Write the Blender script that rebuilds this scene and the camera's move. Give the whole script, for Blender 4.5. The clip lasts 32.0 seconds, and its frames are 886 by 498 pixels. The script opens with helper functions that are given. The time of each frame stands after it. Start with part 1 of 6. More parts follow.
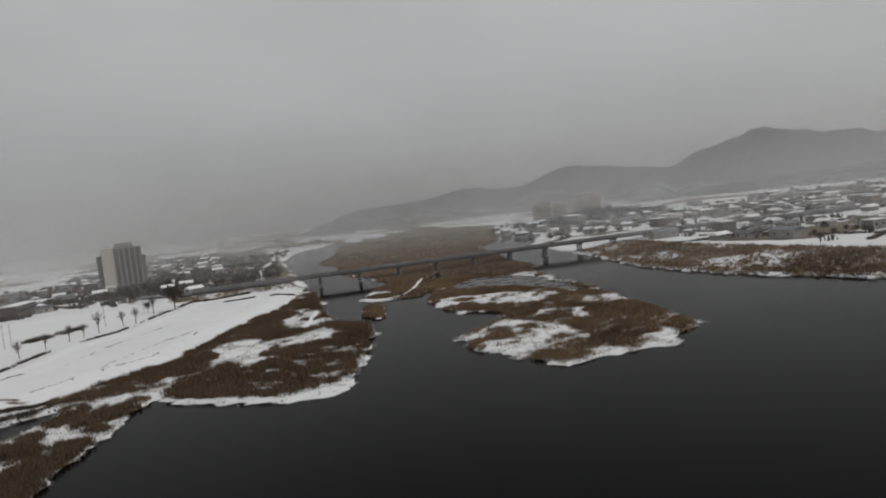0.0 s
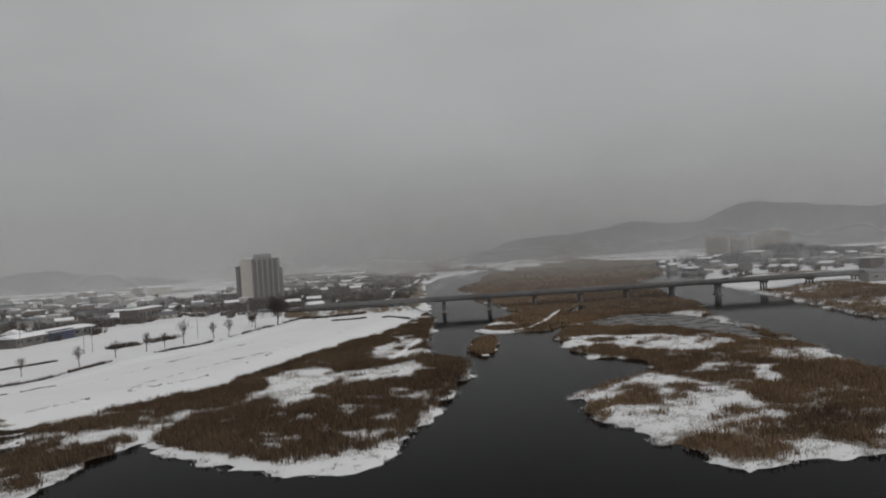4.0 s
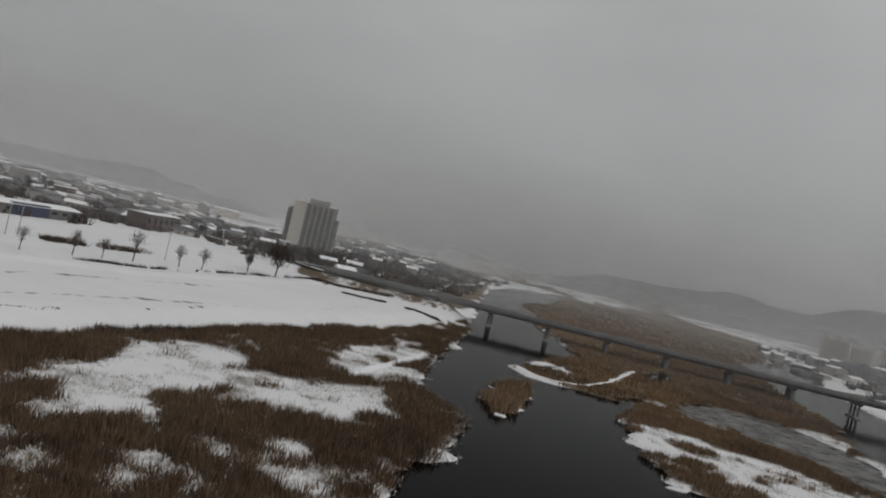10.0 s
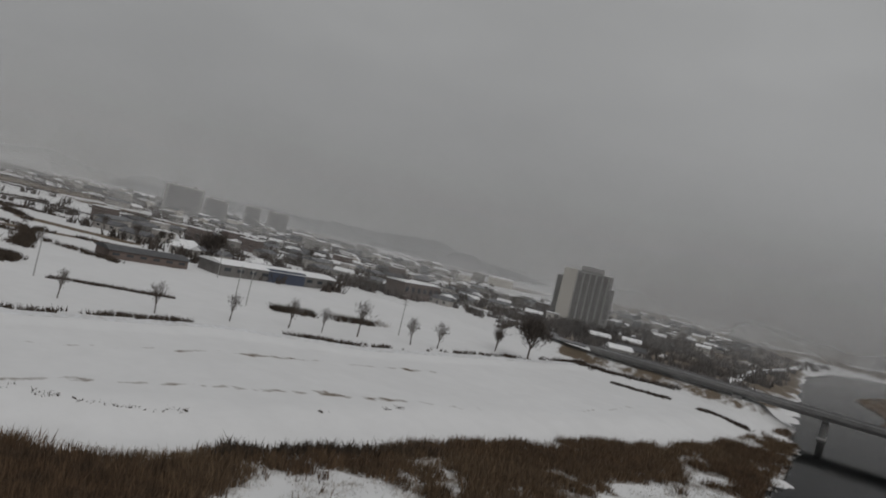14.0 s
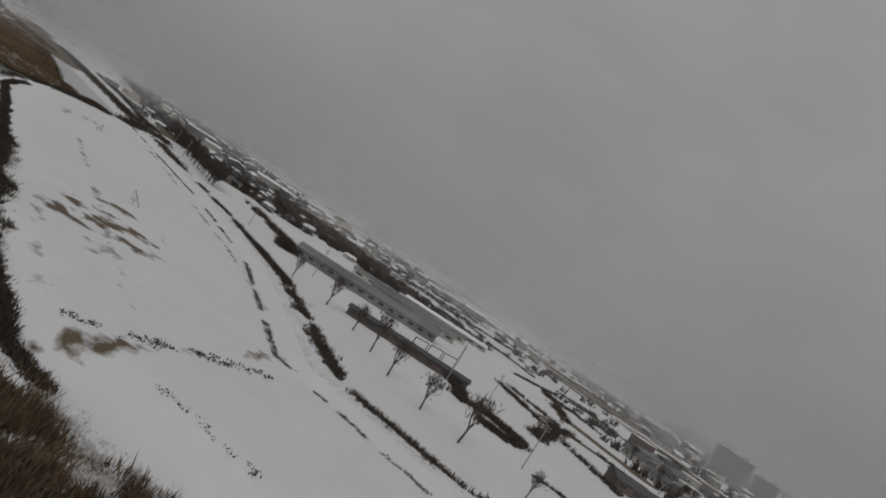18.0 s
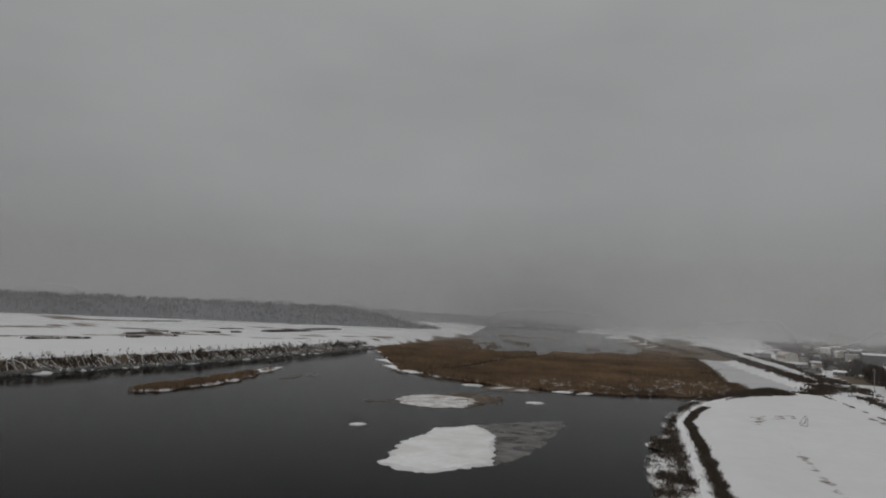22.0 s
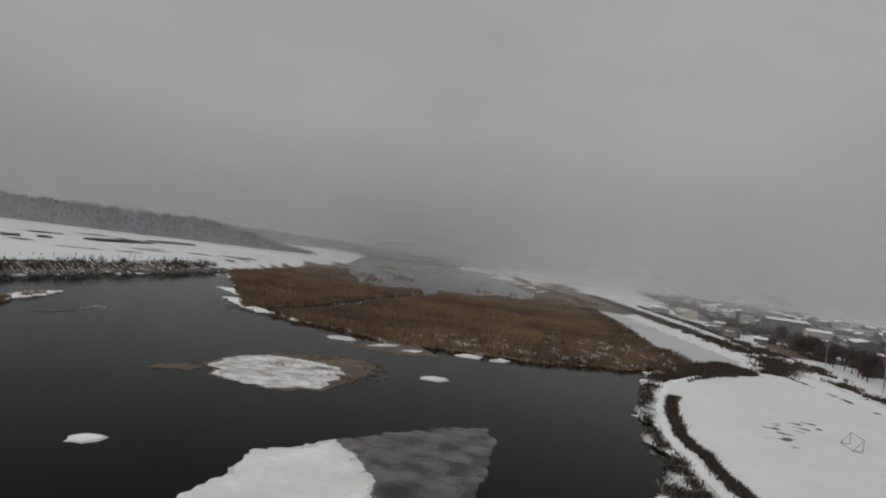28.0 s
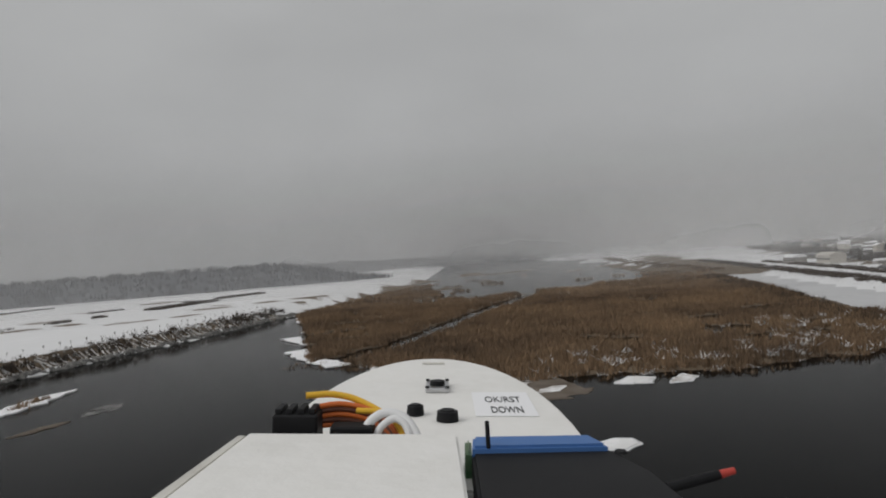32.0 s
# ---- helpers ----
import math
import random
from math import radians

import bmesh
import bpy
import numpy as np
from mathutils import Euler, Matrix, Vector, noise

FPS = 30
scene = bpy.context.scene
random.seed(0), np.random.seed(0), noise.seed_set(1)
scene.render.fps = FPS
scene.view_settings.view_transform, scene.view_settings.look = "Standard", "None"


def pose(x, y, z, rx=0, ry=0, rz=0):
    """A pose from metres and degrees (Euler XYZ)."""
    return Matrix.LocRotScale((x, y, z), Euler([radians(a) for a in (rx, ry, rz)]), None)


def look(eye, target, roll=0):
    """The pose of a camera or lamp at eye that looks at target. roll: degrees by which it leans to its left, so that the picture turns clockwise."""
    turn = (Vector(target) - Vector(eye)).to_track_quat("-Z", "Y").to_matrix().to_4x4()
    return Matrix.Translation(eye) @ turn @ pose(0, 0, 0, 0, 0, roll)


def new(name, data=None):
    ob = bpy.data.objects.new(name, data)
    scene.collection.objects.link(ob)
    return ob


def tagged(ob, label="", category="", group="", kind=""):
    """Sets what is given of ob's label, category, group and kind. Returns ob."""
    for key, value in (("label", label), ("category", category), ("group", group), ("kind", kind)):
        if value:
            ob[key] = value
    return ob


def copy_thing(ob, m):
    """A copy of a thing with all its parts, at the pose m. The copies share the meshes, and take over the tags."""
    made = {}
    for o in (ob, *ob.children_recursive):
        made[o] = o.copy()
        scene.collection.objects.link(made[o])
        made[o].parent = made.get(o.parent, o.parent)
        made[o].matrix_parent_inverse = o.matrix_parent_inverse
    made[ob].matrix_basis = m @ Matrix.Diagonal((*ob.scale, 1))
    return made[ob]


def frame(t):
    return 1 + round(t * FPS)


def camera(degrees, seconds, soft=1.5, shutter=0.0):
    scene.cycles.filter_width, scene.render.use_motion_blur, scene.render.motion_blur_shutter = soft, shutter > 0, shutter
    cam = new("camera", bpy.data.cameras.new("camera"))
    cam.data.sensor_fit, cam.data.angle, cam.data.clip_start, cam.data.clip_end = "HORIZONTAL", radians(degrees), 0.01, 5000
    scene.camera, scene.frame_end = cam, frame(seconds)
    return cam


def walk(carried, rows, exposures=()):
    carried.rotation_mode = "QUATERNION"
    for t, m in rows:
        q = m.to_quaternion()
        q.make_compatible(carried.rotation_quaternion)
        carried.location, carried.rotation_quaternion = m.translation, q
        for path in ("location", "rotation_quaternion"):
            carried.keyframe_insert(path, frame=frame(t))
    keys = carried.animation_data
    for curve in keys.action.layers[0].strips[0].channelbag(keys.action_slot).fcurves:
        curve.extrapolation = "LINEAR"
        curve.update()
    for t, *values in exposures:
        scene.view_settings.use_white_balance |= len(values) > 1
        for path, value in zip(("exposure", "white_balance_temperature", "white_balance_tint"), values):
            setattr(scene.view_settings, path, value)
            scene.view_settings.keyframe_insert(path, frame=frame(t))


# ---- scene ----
cam = camera(65.5, 32.0, soft=1.9)
# seconds, eye, target, roll
PATH = [
    (0, (-35.70, 20.52, 45.14), (-31.440, 40.025, 43.956), -6.60),
    (0.5, (-32.87, 29.68, 45.14), (-28.138, 49.092, 44.374), 1.75),
    (1, (-30.09, 38.39, 45.07), (-25.898, 57.949, 44.776), 7.94),
    (1.5, (-27.42, 46.35, 44.99), (-24.650, 66.146, 44.430), 17.21),
    (2, (-25.12, 53.77, 44.82), (-23.680, 73.705, 43.990), 16.68),
    (2.5, (-22.77, 61.46, 44.42), (-22.185, 81.435, 43.674), 9.42),
    (4.5, (-7.74, 93.24, 33.08), (-7.847, 113.233, 33.330), -5.13),
    (5, (-6.39, 101.26, 32.36), (-5.768, 121.247, 32.426), -4.57),
    (5.5, (-5.23, 109.28, 31.91), (-4.077, 129.251, 32.011), 1.59),
    (6, (-3.80, 117.07, 31.74), (-2.665, 137.033, 31.914), 5.97),
    (6.5, (-2.63, 124.60, 31.68), (-2.063, 144.586, 31.935), 7.87),
    (7, (-1.70, 132.06, 31.68), (-1.478, 152.050, 32.075), 7.76),
    (7.5, (-1.13, 139.30, 31.63), (-1.548, 159.297, 31.960), 4.83),
    (8, (-0.69, 146.57, 31.54), (-1.425, 166.552, 31.608), 5.80),
    (8.5, (-0.64, 153.98, 31.40), (-1.809, 173.947, 31.321), 4.59),
    (9, (-0.54, 161.35, 31.28), (-1.793, 181.311, 31.177), 6.83),
    (9.5, (-0.74, 168.92, 31.21), (-2.531, 188.837, 31.229), 10.98),
    (10, (-0.97, 176.57, 31.21), (-3.827, 196.368, 31.204), 13.29),
    (10.5, (-1.48, 184.38, 31.19), (-5.156, 204.036, 31.263), 13.84),
    (11, (-2.43, 192.18, 31.24), (-7.301, 211.578, 31.283), 11.74),
    (11.5, (-3.85, 200.09, 31.39), (-9.748, 219.202, 31.515), 10.46),
    (12, (-5.33, 207.41, 31.53), (-12.278, 226.161, 31.852), 11.67),
    (12.5, (-6.87, 214.12, 31.60), (-14.554, 232.575, 32.108), 11.48),
    (13, (-8.95, 221.09, 31.88), (-17.619, 239.104, 32.506), 13.04),
    (13.5, (-11.56, 227.93, 32.16), (-21.182, 245.461, 32.523), 12.96),
    (15.5, (-21.54, 247.19, 32.50), (-35.496, 261.515, 32.334), 19.70),
    (16, (-24.07, 250.98, 31.82), (-39.373, 263.860, 31.763), 22.23),
    (16.5, (-27.28, 254.55, 31.29), (-43.844, 265.757, 31.474), 24.64),
    (17, (-31.40, 257.60, 30.97), (-49.308, 266.495, 31.135), 26.42),
    (17.5, (-36.15, 260.12, 30.80), (-55.113, 266.474, 31.090), 29.57),
    (18, (-41.09, 262.06, 30.84), (-60.833, 265.249, 31.342), 33.00),
    (18.5, (-45.46, 263.36, 30.90), (-65.453, 263.065, 31.343), 35.69),
    (19, (-51.19, 263.29, 30.91), (-70.804, 259.396, 31.087), 38.23),
    (19.5, (-58.04, 261.86, 30.92), (-76.390, 253.908, 30.519), 34.20),
    (20, (-65.93, 257.53, 30.95), (-82.740, 246.717, 30.423), 22.75),
    (20.5, (-74.13, 251.16, 31.24), (-89.929, 238.906, 31.567), 14.09),
    (21, (-81.69, 244.40, 31.74), (-96.786, 231.344, 33.026), 9.99),
    (21.5, (-87.93, 238.49, 32.21), (-102.666, 225.124, 34.277), 6.52),
    (22, (-93.14, 233.81, 32.62), (-107.643, 220.157, 34.441), 2.94),
    (22.5, (-97.51, 229.40, 32.91), (-111.843, 215.485, 33.937), 1.92),
    (23, (-101.99, 224.39, 33.12), (-116.299, 210.420, 33.216), 2.68),
    (23.5, (-106.91, 219.03, 33.09), (-121.396, 205.250, 32.519), 1.97),
    (24, (-112.62, 213.79, 32.67), (-127.124, 200.028, 32.049), -0.07),
    (24.5, (-118.93, 208.32, 32.07), (-134.151, 195.353, 31.673), -3.29),
    (25, (-125.42, 202.29, 31.51), (-141.200, 189.998, 31.310), -7.03),
    (25.5, (-132.34, 196.64, 31.11), (-149.007, 185.580, 30.971), -7.27),
    (27.5, (-162.53, 174.42, 30.78), (-179.497, 163.841, 31.071), 6.91),
    (28, (-168.70, 170.23, 30.90), (-185.455, 159.316, 31.039), 7.71),
    (28.5, (-175.03, 165.96, 30.93), (-191.474, 154.580, 30.921), 8.83),
    (29, (-181.59, 161.19, 30.81), (-197.643, 149.269, 30.527), 10.93),
    (29.5, (-188.11, 155.86, 30.45), (-203.750, 143.405, 29.909), 10.53),
    (30, (-194.50, 150.18, 29.93), (-209.592, 137.065, 29.295), 10.41),
    (30.5, (-201.23, 143.90, 29.51), (-215.726, 130.133, 29.067), 8.85),
    (31, (-207.59, 137.61, 29.38), (-221.700, 123.438, 29.224), -0.59),
    (31.5, (-213.92, 131.03, 29.24), (-228.442, 117.279, 29.237), -4.15),
    (32, (-220.33, 124.58, 29.08), (-235.817, 111.926, 29.269), -4.03),
]
walk(cam, [(t, look(eye, target, roll)) for t, eye, target, roll in PATH],
     exposures=((0.0, 0.27), (5.0, 0.10), (9.0, 0.06), (13.0, -0.10), (16.0, -0.30), (19.0, -0.34), (20.0, 0.0), (22.0, -0.18), (24.0, 0.18), (28.0, 0.06), (30.0, 0.36), (32.0, 0.26)))

# ---------------------------------------------------------------- world and light
SUN_ELEVATION, SUN_ROTATION = radians(40), radians(66)
world = bpy.data.worlds.new("winter_sky")
scene.world = world
world.use_nodes = True
wn, wl = world.node_tree.nodes, world.node_tree.links
wn.clear()


def wnode(kind, **values):
    n = wn.new(kind)
    for key, value in values.items():
        n.inputs[key].default_value = value
    return n


sky_out = wnode("ShaderNodeOutputWorld")
sky_bg = wnode("ShaderNodeBackground", Strength=0.55)
sky_tex = wnode("ShaderNodeTexSky")
sky_tex.sky_type = "NISHITA"
sky_tex.sun_disc = False
sky_tex.sun_elevation, sky_tex.sun_rotation = SUN_ELEVATION, SUN_ROTATION
sky_grey = wnode("ShaderNodeHueSaturation", Saturation=0.12, Value=0.02)
wl.new(sky_tex.outputs["Color"], sky_grey.inputs["Color"])
sky_coord = wnode("ShaderNodeTexCoord")
sky_split = wnode("ShaderNodeSeparateXYZ")
wl.new(sky_coord.outputs["Generated"], sky_split.inputs[0])
# overcast: the zenith is about three times as bright as the horizon
sky_ramp = wnode("ShaderNodeValToRGB")
for place, grey in ((0.0, 0.36), (0.10, 0.415), (0.30, 0.52), (0.55, 0.63)):
    el = sky_ramp.color_ramp.elements.new(place)
    el.color = (grey * 0.992, grey, grey * 1.004, 1)
sky_ramp.color_ramp.elements[-1].color = (0.862, 0.87, 0.884, 1)
sky_ramp.color_ramp.elements[0].color = (0.36, 0.36, 0.36, 1)
wl.new(sky_split.outputs["Z"], sky_ramp.inputs["Fac"])
sky_map = wnode("ShaderNodeMapping", Scale=(1.0, 1.0, 2.6))
sky_noise = wnode("ShaderNodeTexNoise", Scale=1.6, Detail=4.0, Roughness=0.5)
wl.new(sky_coord.outputs["Generated"], sky_map.inputs["Vector"])
wl.new(sky_map.outputs[0], sky_noise.inputs["Vector"])
sky_cloud = wnode("ShaderNodeMapRange")
for key, value in (("From Min", 0.3), ("From Max", 0.7), ("To Min", 0.87), ("To Max", 1.13)):
    sky_cloud.inputs[key].default_value = value
wl.new(sky_noise.outputs["Fac"], sky_cloud.inputs["Value"])
sky_mul = wnode("ShaderNodeVectorMath")
sky_mul.operation = "MULTIPLY"
wl.new(sky_ramp.outputs["Color"], sky_mul.inputs[0])
wl.new(sky_cloud.outputs[0], sky_mul.inputs[1])
sky_add = wnode("ShaderNodeVectorMath")
sky_add.operation = "ADD"
wl.new(sky_mul.outputs[0], sky_add.inputs[0])
wl.new(sky_grey.outputs[0], sky_add.inputs[1])
wl.new(sky_add.outputs[0], sky_bg.inputs["Color"])
wl.new(sky_bg.outputs[0], sky_out.inputs[0])

sun = new("sun", bpy.data.lights.new("sun", "SUN"))
sun.data.energy, sun.data.angle, sun.data.color = 0.95, radians(40), (1.0, 0.985, 0.965)
sun.rotation_euler = (radians(90) - SUN_ELEVATION, 0, SUN_ROTATION)


# ---------------------------------------------------------------- materials
def material(name, base, rough=0.8, grain=None, stain=None, bump=0.0, bump_scale=8.0, metal=0.0, spread=0.0, island=0.0, spec=0.4):
    """base: colour. grain, stain: (scale, other colour, amount). spread: variation from object to object; island: from piece to piece."""
    m = bpy.data.materials.new(name)
    m.use_nodes = True
    n, l = m.node_tree.nodes, m.node_tree.links
    shader = n["Principled BSDF"]
    shader.inputs["Roughness"].default_value = rough
    shader.inputs["Metallic"].default_value = metal
    shader.inputs["Specular IOR Level"].default_value = spec
    coord = n.new("ShaderNodeTexCoord")
    last = n.new("ShaderNodeRGB")
    last.outputs[0].default_value = (*base, 1)
    out = last.outputs[0]
    for k, layer in enumerate((grain, stain)):
        if not layer:
            continue
        scale, other, amount = layer
        tex = n.new("ShaderNodeTexNoise")
        tex.inputs["Scale"].default_value, tex.inputs["Detail"].default_value = scale, 5.0
        tex.inputs["Roughness"].default_value = 0.62
        l.new(coord.outputs["Object"], tex.inputs["Vector"])
        ramp = n.new("ShaderNodeMapRange")
        ramp.inputs["From Min"].default_value, ramp.inputs["From Max"].default_value = 0.38, 0.66
        ramp.inputs["To Max"].default_value = amount
        l.new(tex.outputs["Fac"], ramp.inputs["Value"])
        mix = n.new("ShaderNodeMix")
        mix.data_type = "RGBA"
        l.new(ramp.outputs[0], mix.inputs["Factor"])
        l.new(out, mix.inputs["A"])
        mix.inputs["B"].default_value = (*other, 1)
        out = mix.outputs["Result"]
    if spread or island:
        if spread:
            info = n.new("ShaderNodeObjectInfo").outputs["Random"]
        else:
            info = n.new("ShaderNodeNewGeometry").outputs["Random Per Island"]
        r = n.new("ShaderNodeMapRange")
        amount = spread or island
        r.inputs["To Min"].default_value, r.inputs["To Max"].default_value = 1 - amount, 1 + amount
        l.new(info, r.inputs["Value"])
        hsv = n.new("ShaderNodeHueSaturation")
        l.new(r.outputs[0], hsv.inputs["Value"])
        l.new(out, hsv.inputs["Color"])
        out = hsv.outputs["Color"]
    l.new(out, shader.inputs["Base Color"])
    if bump:
        tex = n.new("ShaderNodeTexNoise")
        tex.inputs["Scale"].default_value, tex.inputs["Detail"].default_value = bump_scale, 4.0
        l.new(coord.outputs["Object"], tex.inputs["Vector"])
        b = n.new("ShaderNodeBump")
        b.inputs["Strength"].default_value, b.inputs["Distance"].default_value = bump, 0.1
        l.new(tex.outputs["Fac"], b.inputs["Height"])
        l.new(b.outputs[0], shader.inputs["Normal"])
    return m


SNOW_COLOUR = (0.82, 0.82, 0.825)
M_SNOW = material("snow", SNOW_COLOUR, 0.7, (0.6, (0.70, 0.70, 0.71), 0.6), (0.05, (0.62, 0.62, 0.625), 0.5), 0.3, 1.5)
M_FLOE = material("dirty_floe", (0.78, 0.78, 0.78), 0.7, (0.22, (0.16, 0.125, 0.09), 1.0), (0.9, (0.60, 0.59, 0.58), 0.6), 0.4, 2.0)
M_FLOE_WHITE = material("white_floe", (0.79, 0.79, 0.79), 0.7, (0.10, (0.52, 0.50, 0.47), 0.75), (0.8, (0.66, 0.66, 0.66), 0.6), 0.4, 1.6)
M_POOL_ICE = material("snowy_pool_ice", (0.46, 0.46, 0.465), 0.6, (0.03, (0.38, 0.38, 0.385), 0.7), (0.3, (0.50, 0.50, 0.50), 0.6), 0.2, 1.5)
M_ICE = material("old_ice", (0.62, 0.63, 0.64), 0.5, (0.5, (0.36, 0.35, 0.33), 0.8), (0.12, (0.72, 0.72, 0.73), 0.8), 0.3, 2.0)
M_THIN_ICE = material("thin_ice", (0.125, 0.120, 0.113), 0.35, (0.4, (0.21, 0.205, 0.195), 0.8), (0.08, (0.085, 0.075, 0.065), 0.8), 0.1, 2.0)
ti_nodes, ti_links = M_THIN_ICE.node_tree.nodes, M_THIN_ICE.node_tree.links
ti_coord, ti_noise, ti_range = ti_nodes.new("ShaderNodeTexCoord"), ti_nodes.new("ShaderNodeTexNoise"), ti_nodes.new("ShaderNodeMapRange")
ti_noise.inputs["Scale"].default_value, ti_noise.inputs["Detail"].default_value = 0.16, 6.0
for key, value in (("From Min", 0.36), ("From Max", 0.62), ("To Min", 0.25), ("To Max", 0.95)):
    ti_range.inputs[key].default_value = value
ti_links.new(ti_coord.outputs["Object"], ti_noise.inputs["Vector"])
ti_links.new(ti_noise.outputs["Fac"], ti_range.inputs["Value"])
ti_links.new(ti_range.outputs[0], ti_nodes["Principled BSDF"].inputs["Alpha"])
M_REED = material("dry_reed", (0.178, 0.118, 0.072), 0.9, (0.06, (0.075, 0.052, 0.035), 0.9), (0.014, (0.27, 0.18, 0.105), 0.9), island=0.45)
M_REED_MAT = material("frozen_reed_mat", (0.085, 0.062, 0.042), 0.9, (0.6, (0.04, 0.031, 0.023), 0.75), (0.15, (0.20, 0.17, 0.14), 0.6), 0.4, 2.0)
M_SEDGE = material("dark_sedge", (0.125, 0.079, 0.046), 0.9, (0.3, (0.045, 0.032, 0.023), 0.7), (0.03, (0.15, 0.105, 0.065), 0.7), island=0.45)
M_FROSTED = material("frosted_grass", (0.66, 0.665, 0.67), 0.85, (0.7, (0.30, 0.25, 0.20), 0.75), None, island=0.25)
M_SCRUB = material("dark_scrub", (0.050, 0.038, 0.029), 0.95, (0.8, (0.085, 0.065, 0.047), 0.6), None, island=0.4)
M_BARK = material("bare_wood", (0.070, 0.055, 0.045), 0.9, (3.0, (0.12, 0.10, 0.085), 0.6), None, 0.3, 6.0)
M_TWIG = material("twigs", (0.058, 0.047, 0.040), 0.9, (1.5, (0.09, 0.076, 0.066), 0.6), None, island=0.3)
M_CONCRETE = material("concrete", (0.30, 0.295, 0.285), 0.85, (0.8, (0.20, 0.195, 0.19), 0.7), (0.12, (0.37, 0.365, 0.355), 0.6), 0.15, 6.0)
M_DARK_CONCRETE = material("weathered_concrete", (0.17, 0.165, 0.16), 0.85, (0.7, (0.10, 0.10, 0.10), 0.7), (0.15, (0.23, 0.225, 0.22), 0.6), 0.15, 6.0)
M_ASPHALT = material("asphalt", (0.075, 0.075, 0.078), 0.85, (1.2, (0.12, 0.12, 0.125), 0.6), (0.08, (0.30, 0.30, 0.31), 0.55), 0.1, 10.0)
M_WALL_PALE = material("pale_wall", (0.50, 0.47, 0.42), 0.85, (0.25, (0.43, 0.405, 0.365), 0.7), (1.5, (0.54, 0.515, 0.47), 0.5))
M_WALL_BEIGE = material("beige_wall", (0.50, 0.43, 0.33), 0.85, (0.2, (0.43, 0.37, 0.29), 0.7), (1.2, (0.54, 0.47, 0.37), 0.5))
M_WALL_GREY = material("grey_wall", (0.33, 0.32, 0.31), 0.85, (0.25, (0.26, 0.255, 0.25), 0.7), (1.5, (0.38, 0.37, 0.36), 0.5))
M_WALL_TOWN = material("house_wall", (0.27, 0.255, 0.24), 0.9, (0.6, (0.17, 0.16, 0.15), 0.7), (0.2, (0.38, 0.36, 0.33), 0.6), spread=0.5)
M_WALL_DARK = material("weathered_wall", (0.125, 0.118, 0.112), 0.9, (0.5, (0.08, 0.076, 0.073), 0.7), (0.15, (0.19, 0.18, 0.17), 0.6))
M_WALL_BRICK = material("brick_wall", (0.115, 0.088, 0.078), 0.9, (1.2, (0.15, 0.12, 0.105), 0.6), (0.3, (0.085, 0.068, 0.06), 0.6), spread=0.3)
M_WALL_BLUE = material("blue_sheet_wall", (0.045, 0.055, 0.085), 0.6, (0.6, (0.065, 0.075, 0.10), 0.6), None)
M_GLASS = material("dark_window", (0.035, 0.040, 0.046), 0.12, (0.3, (0.06, 0.066, 0.072), 0.6), None, spec=0.6)
M_TOWER_GLASS = material("grey_window", (0.115, 0.110, 0.102), 0.2, (0.3, (0.15, 0.145, 0.135), 0.6), None, spec=0.5)
M_ROOF_SHED = material("grey_sheet_roof", (0.115, 0.118, 0.122), 0.6, (0.4, (0.165, 0.168, 0.172), 0.6), (0.07, (0.27, 0.27, 0.28), 0.5))
M_ROOF_DARK = material("dark_roof", (0.085, 0.085, 0.09), 0.75, (0.5, (0.15, 0.15, 0.155), 0.6), None, spread=0.4)
M_METAL = material("galvanised_metal", (0.32, 0.32, 0.33), 0.5, (3.0, (0.24, 0.24, 0.25), 0.6), None, metal=0.6)
M_ROCK = material("bank_stone", (0.17, 0.165, 0.155), 0.9, (1.0, (0.09, 0.088, 0.083), 0.7), (0.3, (0.25, 0.245, 0.235), 0.6), island=0.4)
M_CAR = material("dark_car_paint", (0.02, 0.02, 0.024), 0.3, (2.0, (0.035, 0.035, 0.04), 0.5), None)
M_FOREST = material("far_wood", (0.058, 0.062, 0.074), 0.95, (0.03, (0.105, 0.108, 0.118), 0.7), (0.2, (0.042, 0.044, 0.052), 0.6))


def water_material():
    m = material("river_water", (0.0016, 0.0017, 0.0017), 0.06, None, None, spec=0.038)
    n, l = m.node_tree.nodes, m.node_tree.links
    shader = n["Principled BSDF"]
    shader.inputs["IOR"].default_value = 1.33
    coord = n.new("ShaderNodeTexCoord")
    bump = n.new("ShaderNodeBump")
    a, b = n.new("ShaderNodeTexNoise"), n.new("ShaderNodeTexNoise")
    a.inputs["Scale"].default_value, b.inputs["Scale"].default_value = 0.35, 1.7
    for tex in (a, b):
        l.new(coord.outputs["Object"], tex.inputs["Vector"])
    add = n.new("ShaderNodeMath")
    l.new(a.outputs["Fac"], add.inputs[0])
    l.new(b.outputs["Fac"], add.inputs[1])
    l.new(add.outputs[0], bump.inputs["Height"])
    bump.inputs["Strength"].default_value, bump.inputs["Distance"].default_value = 0.06, 0.12
    l.new(bump.outputs[0], shader.inputs["Normal"])
    # slow wind streaks of smoother and rougher water
    c = n.new("ShaderNodeTexNoise")
    c.inputs["Scale"].default_value = 0.012
    r = n.new("ShaderNodeMapRange")
    r.inputs["To Min"].default_value, r.inputs["To Max"].default_value = 0.03, 0.12
    l.new(coord.outputs["Object"], c.inputs["Vector"])
    l.new(c.outputs["Fac"], r.inputs["Value"])
    l.new(r.outputs[0], shader.inputs["Roughness"])
    return m


M_WATER = water_material()


